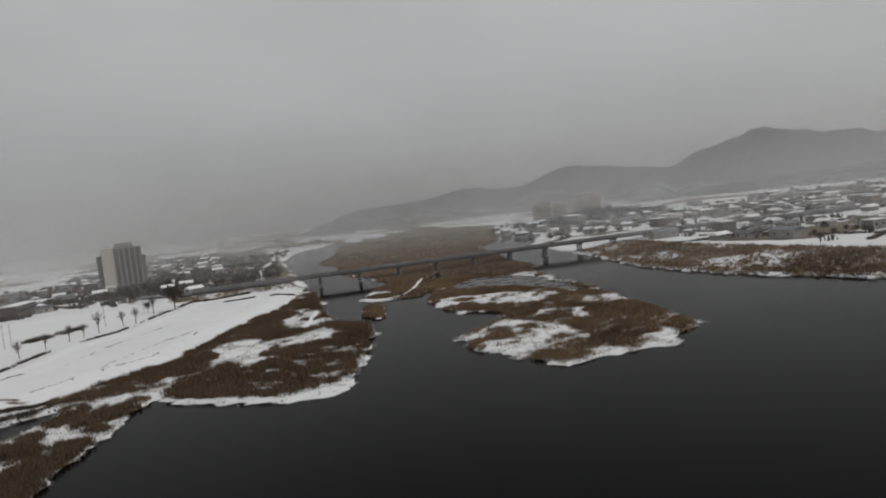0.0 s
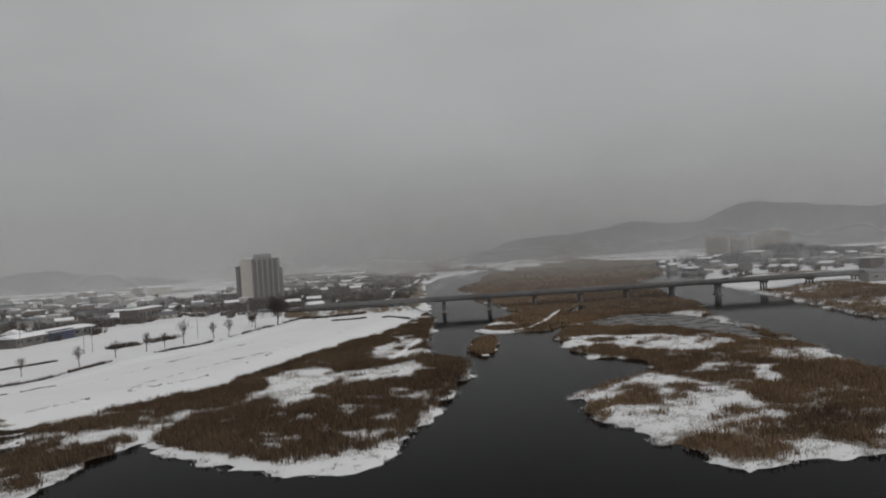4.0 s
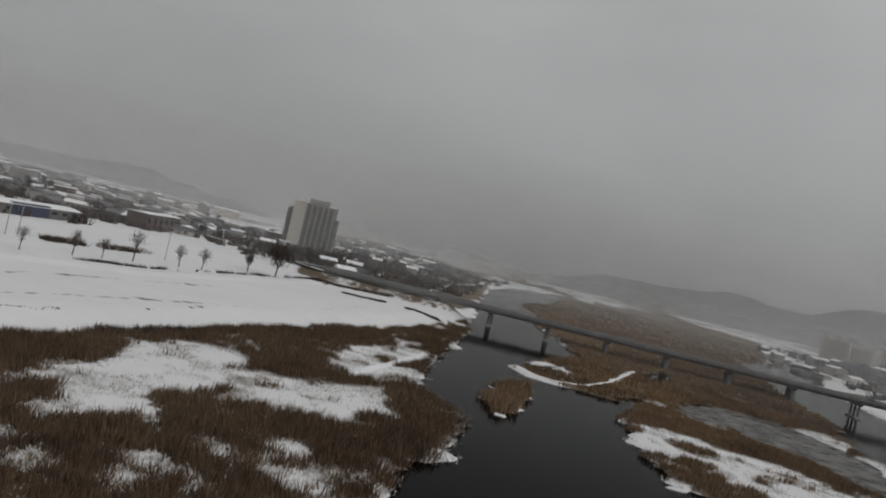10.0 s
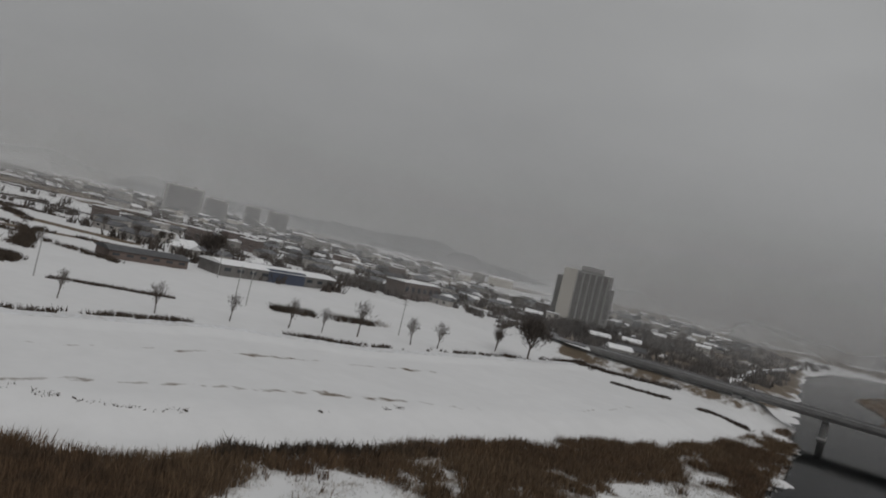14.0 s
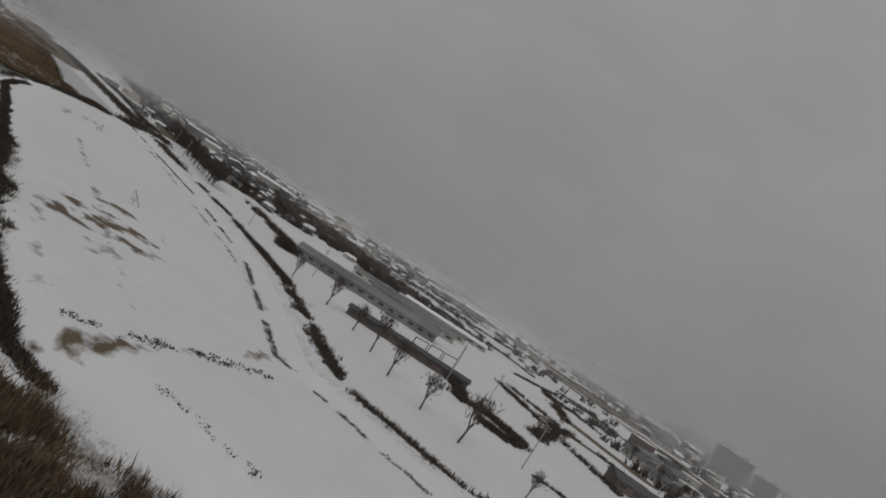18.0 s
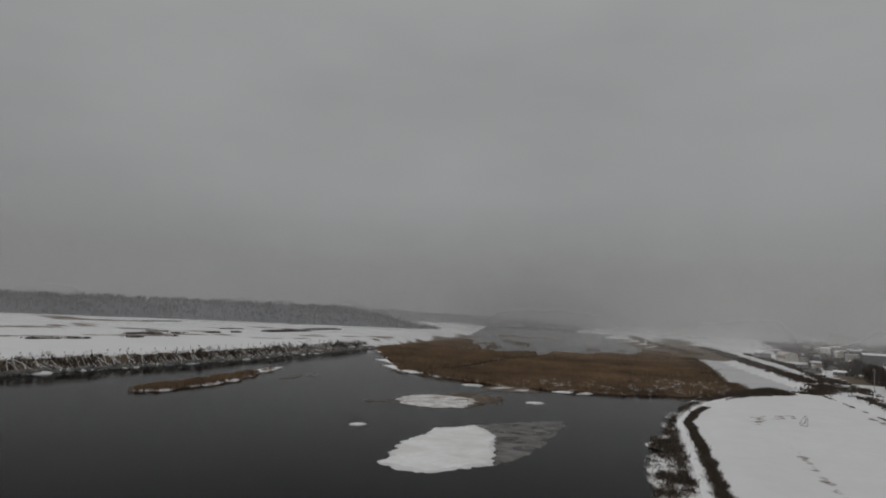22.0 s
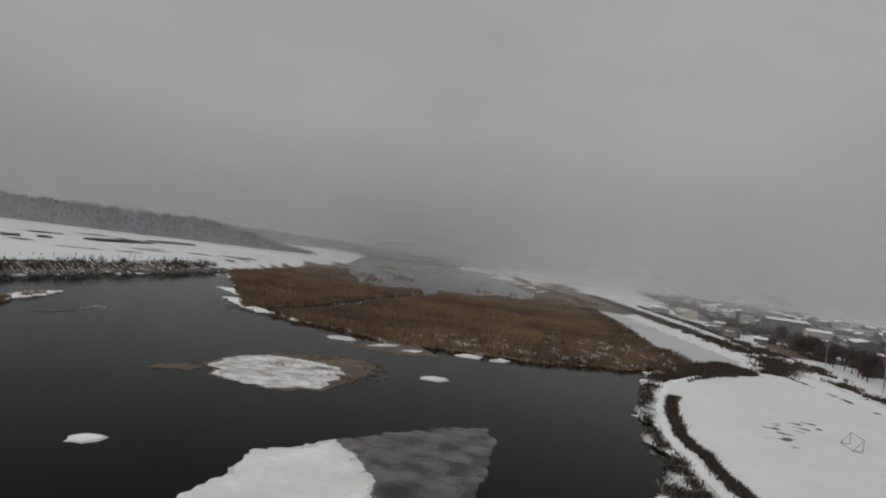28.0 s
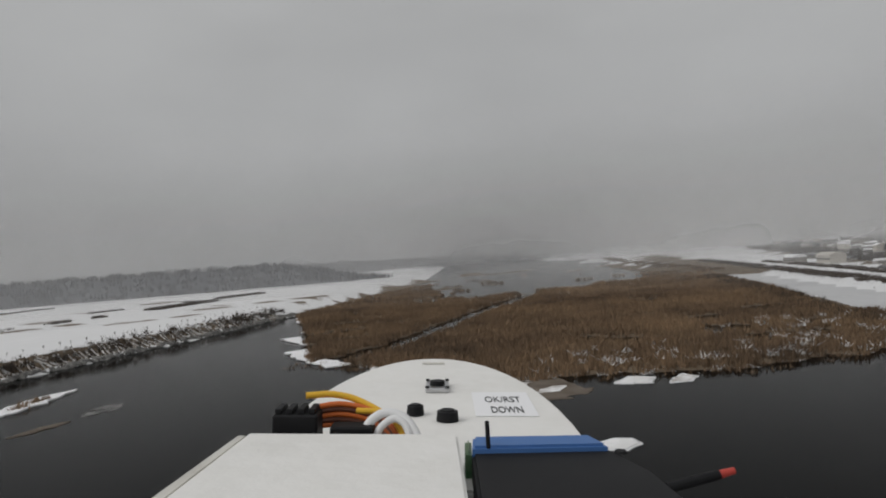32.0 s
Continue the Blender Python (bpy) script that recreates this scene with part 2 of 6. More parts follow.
def ground_material():
    """Snow over the land; brown litter and earth show where the 'litter' mask is high, broken up by noise at three scales."""
    m = bpy.data.materials.new("snowy_ground")
    m.use_nodes = True
    n, l = m.node_tree.nodes, m.node_tree.links
    shader = n["Principled BSDF"]
    shader.inputs["Roughness"].default_value = 0.8
    shader.inputs["Specular IOR Level"].default_value = 0.2
    coord = n.new("ShaderNodeTexCoord")

    def tex(scale, detail=5.0, rough=0.6):
        t = n.new("ShaderNodeTexNoise")
        t.inputs["Scale"].default_value, t.inputs["Detail"].default_value, t.inputs["Roughness"].default_value = scale, detail, rough
        l.new(coord.outputs["Object"], t.inputs["Vector"])
        return t.outputs["Fac"]

    def calc(op, a, b):
        t = n.new("ShaderNodeMath")
        t.operation = op
        for i, v in enumerate((a, b)):
            if isinstance(v, float):
                t.inputs[i].default_value = v
            else:
                l.new(v, t.inputs[i])
        return t.outputs[0]

    def blend(f, a, b):
        t = n.new("ShaderNodeMix")
        t.data_type = "RGBA"
        l.new(f, t.inputs["Factor"])
        for key, v in (("A", a), ("B", b)):
            if isinstance(v, tuple):
                t.inputs[key].default_value = (*v, 1)
            else:
                l.new(v, t.inputs[key])
        return t.outputs["Result"]

    mask = n.new("ShaderNodeAttribute")
    mask.attribute_name = "litter"
    rough = calc("ADD", calc("MULTIPLY", tex(0.035), 0.9), calc("MULTIPLY", tex(0.35), 0.75))
    total = calc("ADD", rough, calc("MULTIPLY", mask.outputs["Fac"], 1.15))
    edge = n.new("ShaderNodeMapRange")
    edge.inputs["From Min"].default_value, edge.inputs["From Max"].default_value = 1.22, 1.42
    l.new(total, edge.inputs["Value"])
    snow = blend(tex(0.25), (0.82, 0.82, 0.825), (0.68, 0.68, 0.685))
    snow = blend(calc("MULTIPLY", tex(0.018), 0.6), snow, (0.57, 0.57, 0.575))
    snow = blend(calc("MULTIPLY", tex(0.09, 6.0, 0.7), 0.40), snow, (0.50, 0.495, 0.49))
    earth = blend(tex(0.5), (0.125, 0.092, 0.062), (0.066, 0.051, 0.038))
    earth = blend(tex(0.02), earth, (0.16, 0.122, 0.083))
    l.new(blend(edge.outputs[0], snow, earth), shader.inputs["Base Color"])
    b = n.new("ShaderNodeBump")
    b.inputs["Strength"].default_value, b.inputs["Distance"].default_value = 0.35, 0.2
    l.new(tex(1.2), b.inputs["Height"])
    l.new(b.outputs[0], shader.inputs["Normal"])
    return m


M_GROUND = ground_material()


# ---------------------------------------------------------------- building blocks
def mesh_object(name, verts, faces, mat, parent=None, smooth=False):
    me = bpy.data.meshes.new(name)
    me.from_pydata(verts, [], faces)
    me.materials.append(mat)
    if smooth:
        me.polygons.foreach_set("use_smooth", np.ones(len(me.polygons), bool))
    me.update()
    ob = new(name, me)
    if parent:
        ob.parent = parent
    return ob


def part(name, bm, mat, parent=None, label="", smooth=False):
    me = bpy.data.meshes.new(name)
    bm.to_mesh(me)
    bm.free()
    me.materials.append(mat)
    if smooth:
        me.polygons.foreach_set("use_smooth", np.ones(len(me.polygons), bool))
    ob = new(name, me)
    if parent:
        ob.parent = parent
    if label:
        ob["label"] = label
    return ob


def thing(name, m=None):
    ob = new(name)
    ob.empty_display_size = 1.0
    if m is not None:
        ob.matrix_basis = m
    return ob


def box(bm, x0, x1, y0, y1, z0, z1, m=None):
    vs = [bm.verts.new((x, y, z)) for x in (x0, x1) for y in (y0, y1) for z in (z0, z1)]
    for f in ((0, 1, 3, 2), (4, 6, 7, 5), (0, 4, 5, 1), (2, 3, 7, 6), (0, 2, 6, 4), (1, 5, 7, 3)):
        bm.faces.new([vs[i] for i in f])
    if m is not None:
        bmesh.ops.transform(bm, matrix=m, verts=vs)
    return vs


def bevelled_box(bm, x0, x1, y0, y1, z0, z1, width=0.03, segments=1):
    vs = box(bm, x0, x1, y0, y1, z0, z1)
    edges = list({e for v in vs for e in v.link_edges})
    bmesh.ops.bevel(bm, geom=edges, offset=width, segments=segments, affect="EDGES")


def rod(bm, a, b, r0, r1=None, sides=6):
    """A tapered rod from a to b."""
    a, b = Vector(a), Vector(b)
    r1 = r0 if r1 is None else r1
    turn = (b - a).to_track_quat("Z", "Y").to_matrix()
    rings = []
    for p, r in ((a, r0), (b, r1)):
        rings.append([bm.verts.new(p + turn @ Vector((r * math.cos(2 * math.pi * i / sides), r * math.sin(2 * math.pi * i / sides), 0))) for i in range(sides)])
    for i in range(sides):
        j = (i + 1) % sides
        bm.faces.new((rings[0][i], rings[0][j], rings[1][j], rings[1][i]))
    bm.faces.new(rings[0][::-1])
    bm.faces.new(rings[1])


def sdf(poly, x, y):
    """Signed distance to a closed outline, negative inside."""
    p = np.array(poly, float)
    q = np.roll(p, -1, axis=0)
    best = np.full(np.shape(x), 1e18)
    inside = np.zeros(np.shape(x), bool)
    for (ax, ay), (bx, by) in zip(p, q):
        ex, ey = bx - ax, by - ay
        wx, wy = x - ax, y - ay
        k = np.clip((wx * ex + wy * ey) / (ex * ex + ey * ey + 1e-9), 0, 1)
        best = np.minimum(best, (wx - ex * k) ** 2 + (wy - ey * k) ** 2)
        cross = (ay <= y) != (by <= y)
        with np.errstate(divide="ignore", invalid="ignore"):
            at = ax + (y - ay) * ex / (ey if ey else 1e-9)
        inside ^= cross & (x < at)
    d = np.sqrt(best)
    return np.where(inside, -d, d)


def waves(x, y, size, seed=0):
    """Smooth noise from a few crossed waves, about -1 to 1."""
    r = np.random.RandomState(seed)
    out = np.zeros(np.shape(x))
    for k in range(7):
        a, w, ph = r.uniform(0, 2 * math.pi), r.uniform(0.6, 2.2) * 2 * math.pi / size, r.uniform(0, 6.28)
        out += np.sin(x * w * math.cos(a) + y * w * math.sin(a) + ph + 1.3 * np.sin(0.37 * w * (x - y) + k))
    return out / 3.6


def patches(x, y, size, seed=0):
    """Irregular blotches, about -1 to 1, from three scales of smoothed random cells."""
    out = np.zeros(np.shape(x))
    for k, (scale, amount) in enumerate(((1.0, 1.0), (0.47, 0.55), (0.21, 0.32))):
        c, sn = math.cos(0.7 + k + seed), math.sin(0.7 + k + seed)
        u, v = (c * x - sn * y) / (size * scale) + 31.7 * seed, (sn * x + c * y) / (size * scale) - 17.3 * seed
        iu, iv = np.floor(u), np.floor(v)
        fu, fv = u - iu, v - iv
        fu, fv = fu * fu * (3 - 2 * fu), fv * fv * (3 - 2 * fv)

        def cell(a, b):
            h = np.sin(a * 127.1 + b * 311.7 + seed * 74.7 + k * 19.3) * 43758.5453
            return 2 * (h - np.floor(h)) - 1

        low = cell(iu, iv) * (1 - fu) + cell(iu + 1, iv) * fu
        high = cell(iu, iv + 1) * (1 - fu) + cell(iu + 1, iv + 1) * fu
        out += amount * (low * (1 - fv) + high * fv)
    return out * 1.05


def step(a, b, v):
    k = np.clip((v - a) / (b - a), 0, 1)
    return k * k * (3 - 2 * k)


# ---------------------------------------------------------------- plan of the land
WEST = [(-35, 640), (-28, 505), (-24, 460), (-24, 400), (-24, 335), (-8, 305), (-9, 285), (-20, 228), (-28, 201), (-42, 199), (-56, 208), (-72, 220), (-80, 232), (-84, 203), (-88, 173), (-90, 158),
        (-98, 158), (-107, 178), (-111, 192), (-113, 205), (-109, 214), (-104, 226), (-103, 239), (-108, 234), (-117, 226), (-132, 220), (-138, 212), (-150, 203), (-172, 187), (-196, 183), (-205, 181), (-245, 160),
        (-285, 142), (-331, 125), (-366, 115), (-405, 106), (-447, 100), (-532, 55), (-735, -45), (-1120, -330), (-2500, -1300), (-9000, -3000), (-9000, 9000), (60, 9000), (60, 1400), (-30, 1150), (-48, 900)]
EAST = [(186, 640), (173, 515), (163, 440), (152, 370), (158, 300), (178, 240), (195, 180), (180, 60), (90, -30), (-40, -62), (-137, -52), (-175, -68), (-278, -104), (-391, -156),
        (-476, -200), (-547, -240), (-733, -360), (-1000, -540), (-2500, -1900), (-9000, -5000), (-9000, -9000), (9000, -9000), (9000, 9000), (60, 9000), (60, 1400), (280, 1150), (250, 800)]
ISLAND = [(26, 358), (25, 335), (26, 318), (30, 304), (38, 297), (42, 286), (40, 272), (33, 266), (26, 260), (15, 250), (14, 232), (20, 208), (30, 192), (48, 190), (68, 193), (86, 213), (92, 245), (97, 290), (101, 330), (104, 378), (108, 420), (108, 440),
          (96, 440), (70, 446), (48, 424), (40, 404), (34, 380)]
CLUMP = [(-9, 326), (-2, 322), (3, 345), (4, 368), (-2, 366), (-7, 345)]
NORTH_MARSH = [(-2, 394), (8, 384), (28, 379), (48, 408), (66, 425), (96, 420), (110, 425), (117, 445), (121, 480), (126, 535), (144, 625), (150, 700), (205, 800), (320, 1200), (250, 1600), (40, 1200), (14, 900), (-12, 780), (6, 680), (0, 600), (14, 540), (22, 470), (6, 430)]
MARSH = [(-476, -198), (-357, -43), (-348, -30), (-352, 5), (-348, 40), (-361, 54), (-373, 76), (-400, 98), (-424, 106), (-447, 101), (-532, 58), (-600, 32), (-735, -40), (-812, -76),
         (-1120, -310), (-1300, -620), (-900, -440), (-733, -358), (-547, -238)]
ISLET = [(-191, -7), (-219, -26), (-250, -42), (-288, -62), (-299, -70), (-272, -46), (-241, -20), (-208, -5)]
REED_SPIT = [(-104, 226), (-109, 214), (-113, 205), (-111, 192), (-107, 178), (-98, 158), (-90, 158), (-88, 173), (-84, 203), (-80, 232), (-72, 222), (-56, 214), (-42, 206), (-30, 208), (-20, 228), (-9, 285), (-8, 305),
             (-24, 335), (-24, 400), (-24, 460), (-28, 500), (-43, 412), (-57, 375), (-69, 338), (-75, 307), (-83, 286), (-94, 275), (-103, 262), (-110, 250), (-111, 241), (-103, 239)]
REED_EAST = [(173, 510), (163, 440), (152, 370), (158, 300), (178, 240), (195, 190), (250, 200), (225, 300), (215, 400), (220, 500)]
BANK_SCRUB = [(-104, 243), (-108, 234), (-117, 226), (-132, 220), (-138, 212), (-150, 203), (-172, 187), (-205, 181), (-245, 160), (-285, 142), (-331, 125), (-366, 115), (-398, 108), (-402, 112), (-360, 119.5), (-318, 132), (-262, 161), (-214, 191), (-170, 213), (-136, 229), (-112, 242)]
HEDGE_TRIANGLE = [(-396, 114), (-440, 106), (-458, 118), (-438, 134), (-412, 128), (-390, 121)]
POOL = [(-754, -44), (-748, -13), (-690, 15), (-500, 118), (-460, 122), (-449, 110), (-462, 99), (-565, 53)]
CHANNEL = [(-340, -28), (-390, -36), (-484, -74), (-595, -113), (-700, -190), (-800, -270)]
# hollows where snow lies among the reeds of the spit and of the island, and the island's brown core
SPIT_SNOW = [[(-46, 330), (-39, 367), (-31, 384), (-25, 372), (-24, 300), (-29, 267), (-38, 290)],
             [(-52, 268), (-42, 260), (-23, 241), (-26, 232), (-36, 234), (-45, 250)],
             [(-51, 209), (-51, 223), (-43, 231), (-36, 222), (-37, 207), (-44, 203)],
             [(-60, 242), (-67, 275), (-66, 327), (-55, 326), (-54, 274), (-51, 238)],
             [(-35, 200), (-31, 208), (-33, 220), (-26, 224), (-23, 206)]]
BANK_LOBE = [(-84, 226), (-86, 203), (-88, 173), (-89, 156), (-99, 156), (-109, 178), (-115, 205), (-108, 226), (-103, 240), (-92, 244)]
ISLAND_SNOW = [[(15, 244), (30, 260), (54, 273), (71, 294), (80, 276), (62, 250), (46, 235), (28, 236)],
               [(19, 240), (32, 240), (31, 222), (28, 200), (19, 214)],
               [(22, 322), (36, 352), (60, 346), (82, 337), (82, 314), (64, 299), (44, 305)],
               [(66, 206), (80, 226), (90, 228), (84, 208), (70, 195)]]
ISLAND_CORE = [(52, 262), (84, 276), (96, 266), (88, 232), (72, 208), (54, 198), (36, 204), (36, 228), (46, 236), (60, 250)]
ICE_POOL = [(44, 388), (54, 380), (68, 366), (78, 352), (84, 336), (86, 316), (92, 312), (96, 322), (97, 345), (99, 370), (98, 398), (88, 420), (72, 430), (56, 412)]
LAKE = [(-545, -160), (-590, -140), (-632, -118), (-684, -98), (-760, -95), (-900, -190), (-1040, -262), (-1500, -540), (-1700, -800), (-1000, -440), (-800, -345), (-700, -285), (-640, -225), (-580, -190)]
APPROACH = [(-46, 510, 6.3), (-104, 510, 6.5), (-122, 516, 6.9), (-138, 535, 6.2), (-148, 570, 4.9), (-158, 620, 3.9), (-170, 700, 3.2)]
NORTH_BANK = [(-112, 548), (-38, 545), (-36, 640), (-49, 900), (-90, 1500), (-260, 1500), (-190, 900), (-140, 700)]
MARSH_POOLS = [(-443, 54, 15), (-424, 70, 10), (-470, 40, 12), (-462, 76, 10), (-505, 50, 14), (-398, -68, 12), (-414, -90, 15), (-440, -114, 14), (-540, -10, 12)]
BANK_PATH = [(-108, 247), (-114, 239), (-134, 226), (-167, 208), (-190, 198), (-214, 186), (-262, 162), (-313, 136), (-336, 128), (-359, 122), (-386, 117), (-404, 122)]
SPIT_INLAND = [(-111, 241), (-110, 250), (-103, 262), (-94, 275), (-83, 286), (-75, 307), (-69, 338), (-57, 375), (-43, 412), (-30, 480)]
SPIT_EDGE = [(-81, 236), (-77, 226), (-70, 220.5), (-56, 209.5), (-42, 200.8), (-30, 202.8)]
SNOW_BAR = [(-1, 396), (4, 386), (11, 384.5), (20, 390), (30, 413), (38, 440), (45, 464)]
BAR_SNOW = [(-2, 418), (6, 406), (17, 406), (13, 420), (4, 424)]
LEVEE = [(-456, 150), (-380, 190), (-310, 227), (-240, 257), (-163, 275), (-142, 300), (-136, 345), (-118, 375), (-106, 440), (-96, 490)]


APPROACH_FLAT = [p[:2] for p in APPROACH]


def line_distance(points, x, y):
    best = np.full(np.shape(x), 1e18)
    for (ax, ay), (bx, by) in zip(points, points[1:]):
        ex, ey = bx - ax, by - ay
        k = np.clip(((x - ax) * ex + (y - ay) * ey) / (ex * ex + ey * ey), 0, 1)
        best = np.minimum(best, (x - ax - ex * k) ** 2 + (y - ay - ey * k) ** 2)
    return np.sqrt(best)


def beside(pts, off):
    """The line moved sideways, to its left."""
    out = []
    for i, p in enumerate(pts):
        a, b = pts[max(i - 1, 0)], pts[min(i + 1, len(pts) - 1)]
        l = math.hypot(b[0] - a[0], b[1] - a[1])
        out.append((p[0] - (b[1] - a[1]) / l * off, p[1] + (b[0] - a[0]) / l * off))
    return out


def land_height(x, y):
    """Height of the ground over the river's level."""
    wob = 2.6 * waves(x, y, 26, 1) + 1.5 * waves(x, y, 9, 2)
    z = np.full(np.shape(x), -1.6)

    def raise_to(d, top, width):
        return -1.6 + (top + 1.6) * step(2.0, -width, d + wob)

    west = sdf(WEST, x, y)
    z = np.maximum(z, raise_to(west - 1.7, 0.7, 4.0))
    spit = sdf(REED_SPIT, x, y)
    inland = np.minimum(-west, np.where(spit < 0, -1.0, spit * 1.4))
    z = np.maximum(z, np.where(inland > 4.0, 0.7 + 2.3 * step(4.0, 20.0, inland + 0.5 * wob), -1.6))
    east = sdf(EAST, x, y)
    z = np.maximum(z, raise_to(east - 1.3, 1.0, 4.0))
    z = np.maximum(z, np.where(east < -8, 1.0 + 3.0 * step(8.0, 40.0, -east), -1.6))
    z = np.maximum(z, np.where((east < -2) & (y < 40), 0.6 + 4.8 * step(2.0, 13.0, -east + 0.3 * wob), -1.6))
    for poly, top, width in ((ISLAND, 0.6, 3.0), (CLUMP, 0.5, 2.0), (NORTH_MARSH, 0.6, 3.0), (MARSH, 0.55, 3.0), (ISLET, 0.5, 2.0)):
        z = np.maximum(z, raise_to(sdf(poly, x, y), top, width))
    cut = line_distance(CHANNEL, x, y)
    z = np.where((cut < 13) & (sdf(MARSH, x, y) < 4), np.minimum(z, -0.8 + 1.4 * step(3.0, 8.5, cut + 1.5 * waves(x, y, 12, 5))), z)
    # wet hollows in the island and the marshes
    hollow = waves(x, y, 38, 7) + 0.5 * waves(x, y, 15, 8)
    wet = (sdf(NORTH_MARSH, x, y) < -2) & (y < 640)
    z = np.where(wet, np.minimum(z, 0.6 - 1.4 * step(0.6, 0.85, hollow)), z)
    bar = line_distance(SNOW_BAR, x, y)
    z = np.where(bar < 5, np.maximum(z, 0.7 - 1.6 * step(1.6, 4.5, bar)), z)
    z = np.where(sdf(ICE_POOL, x, y) < 2, np.minimum(z, 0.5 - 1.1 * step(2.0, -1.0, sdf(ICE_POOL, x, y) + wob)), z)
    lake = sdf(LAKE, x, y) + 14 * waves(x, y, 90, 61) + 5 * waves(x, y, 30, 62)
    z = np.where(lake < 4, np.minimum(z, 0.5 - 1.3 * step(3.0, -3.0, lake) + 1.2 * step(0.62, 0.9, waves(x + 2 * y, y - x, 120, 63)) * step(0.0, -20.0, lake)), z)
    wet = sdf(MARSH, x, y) < -10
    z = np.where(wet, np.minimum(z, 0.55 - 1.2 * step(0.78, 1.0, hollow)), z)
    for px, py, pr in MARSH_POOLS:
        z = np.minimum(z, np.where(np.hypot(x - px, y - py) < 3 * pr, 0.6 - 1.1 * step(1.3, 0.6, np.hypot(x - px, 1.6 * (y - py)) / pr + 0.4 * waves(x, y, 9, 66)), 99))
    z = np.where(sdf(POOL, x, y) < 3, np.minimum(z, 0.6), z)
    # banked-up approach to the bridge
    for (ax, ay, az), (bx, by, bz) in zip(APPROACH, APPROACH[1:]):
        ex, ey = bx - ax, by - ay
        k = np.clip(((x - ax) * ex + (y - ay) * ey) / (ex * ex + ey * ey), 0, 1)
        d = np.hypot(x - ax - ex * k, y - ay - ey * k)
        z = np.maximum(z, az + (bz - az) * k - 0.45 - 0.62 * np.maximum(d + 0.4 * wob - 6.0, 0))
    ridge = line_distance(LEVEE, x, y)
    z = z + 0.8 * step(7.0, 2.5, ridge) * (z > 0.5)
    return z + 0.10 * waves(x, y, 14, 3) * (z > 0.2)


def litter(x, y):
    """How far dry reeds, earth and scrub show through the snow, 0 to 1."""
    w = 0.75 * patches(x, y, 26, 11) + 0.28 * patches(x, y, 7, 12)
    m = 0.10 + 0.0 * x
    east = sdf(EAST, x, y) + 14

    def over(m, d, value, soft=4.0):
        k = step(soft, -soft, d + 3 * w)
        return m * (1 - k) + value * k

    drift = 1.0 * patches(x, y, 13, 13) + 0.5 * patches(x, y, 5, 14)
    m = over(m, sdf(REED_SPIT, x, y), 0.70 + 0.32 * w + 0.30 * drift)
    m = over(m, line_distance(SPIT_EDGE, x, y) - 0.4, 0.1, 1.0)
    for k, hollow in enumerate(SPIT_SNOW):
        m = over(m, sdf(hollow, x, y) + (3.0 if k else 1.5) * drift, (0.38 if k else 0.25) + 0.45 * drift, 2.0)
    m = over(m, sdf(BANK_LOBE, x, y) + 2.0 * drift, 0.58 + 0.75 * drift, 2.0)
    m = over(m, sdf(ISLAND, x, y), 0.62 + 0.8 * w)
    m = over(m, sdf(ISLAND_CORE, x, y) + 4.0 * drift, 0.84 + 0.4 * w, 3.0)
    for hollow in ISLAND_SNOW:
        m = over(m, sdf(hollow, x, y) + 5.0 * drift, 0.36 + 0.6 * drift, 2.5)
    m = over(m, sdf(CLUMP, x, y), 0.9)
    m = over(m, sdf(NORTH_MARSH, x, y), 0.86 + 0.26 * w)
    m = over(m, sdf([(20, 384), (42, 408), (66, 440), (100, 438), (118, 424), (150, 450), (150, 500), (40, 500)], x, y), 0.80 + 0.3 * w)
    m = over(m, sdf(BAR_SNOW, x, y), 0.05, 1.5)
    m = over(m, line_distance(SNOW_BAR, x, y) - 0.7, 0.05, 0.8)
    m = over(m, sdf(MARSH, x, y), 0.92 + 0.3 * w)
    m = over(m, sdf(ISLET, x, y), 0.62)
    m = over(m, sdf(NORTH_BANK, x, y), 0.66 + 0.5 * w, 8.0)
    m = over(m, sdf(REED_EAST, x, y), 0.62 + 0.3 * w)
    m = over(m, sdf(BANK_SCRUB, x, y), 0.50 + 0.45 * patches(x, y, 8, 21) + 0.5 * patches(x, y, 3, 22), 2.5)
    m = over(m, line_distance(beside(BANK_PATH[:10], -2.8), x, y) - 0.6, 0.95, 0.8)
    m = over(m, line_distance([(-760, -30), (-1000, -165), (-1400, -380)], x, y) - 30, 0.74 + 0.5 * w, 10.0)
    m = over(m, sdf(HEDGE_TRIANGLE, x, y), 0.85, 2.0)
    m = over(m, line_distance(BANK_PATH, x, y) - 1.2, 0.05, 0.8)
    m = over(m, line_distance([(-414, 108), (-447, 106), (-490, 82), (-560, 48)], x, y) - 7, 0.8, 2.5)
    # bare earth on the playing field and along wheel tracks
    pitch = np.hypot((x + 180) / 52, (y - 228) / 17)
    m = np.maximum(m, (0.24 + 0.22 * patches(x, y, 8, 17) + 0.22 * patches(x, y, 4, 24) + 0.10 * waves(x, y, 4, 20)) * step(1.1, 0.5, pitch))
    pitch = np.hypot((x + 338) / 30, (y - 155) / 11)
    m = np.maximum(m, (0.31 + 0.36 * waves(x, y, 9, 18)) * step(1.1, 0.4, pitch))
    m = over(m, line_distance(APPROACH_FLAT, x, y) - 13, 0.36 + 0.5 * w)
    m = np.maximum(m, 0.85 * step(9.0, 5.0, line_distance([(-346, 406), (-304, 428)], x, y)))
    m = np.maximum(m, 0.62 * step(7.0, 3.0, line_distance([(-302, 378), (-284, 416)], x, y) + 2 * w))
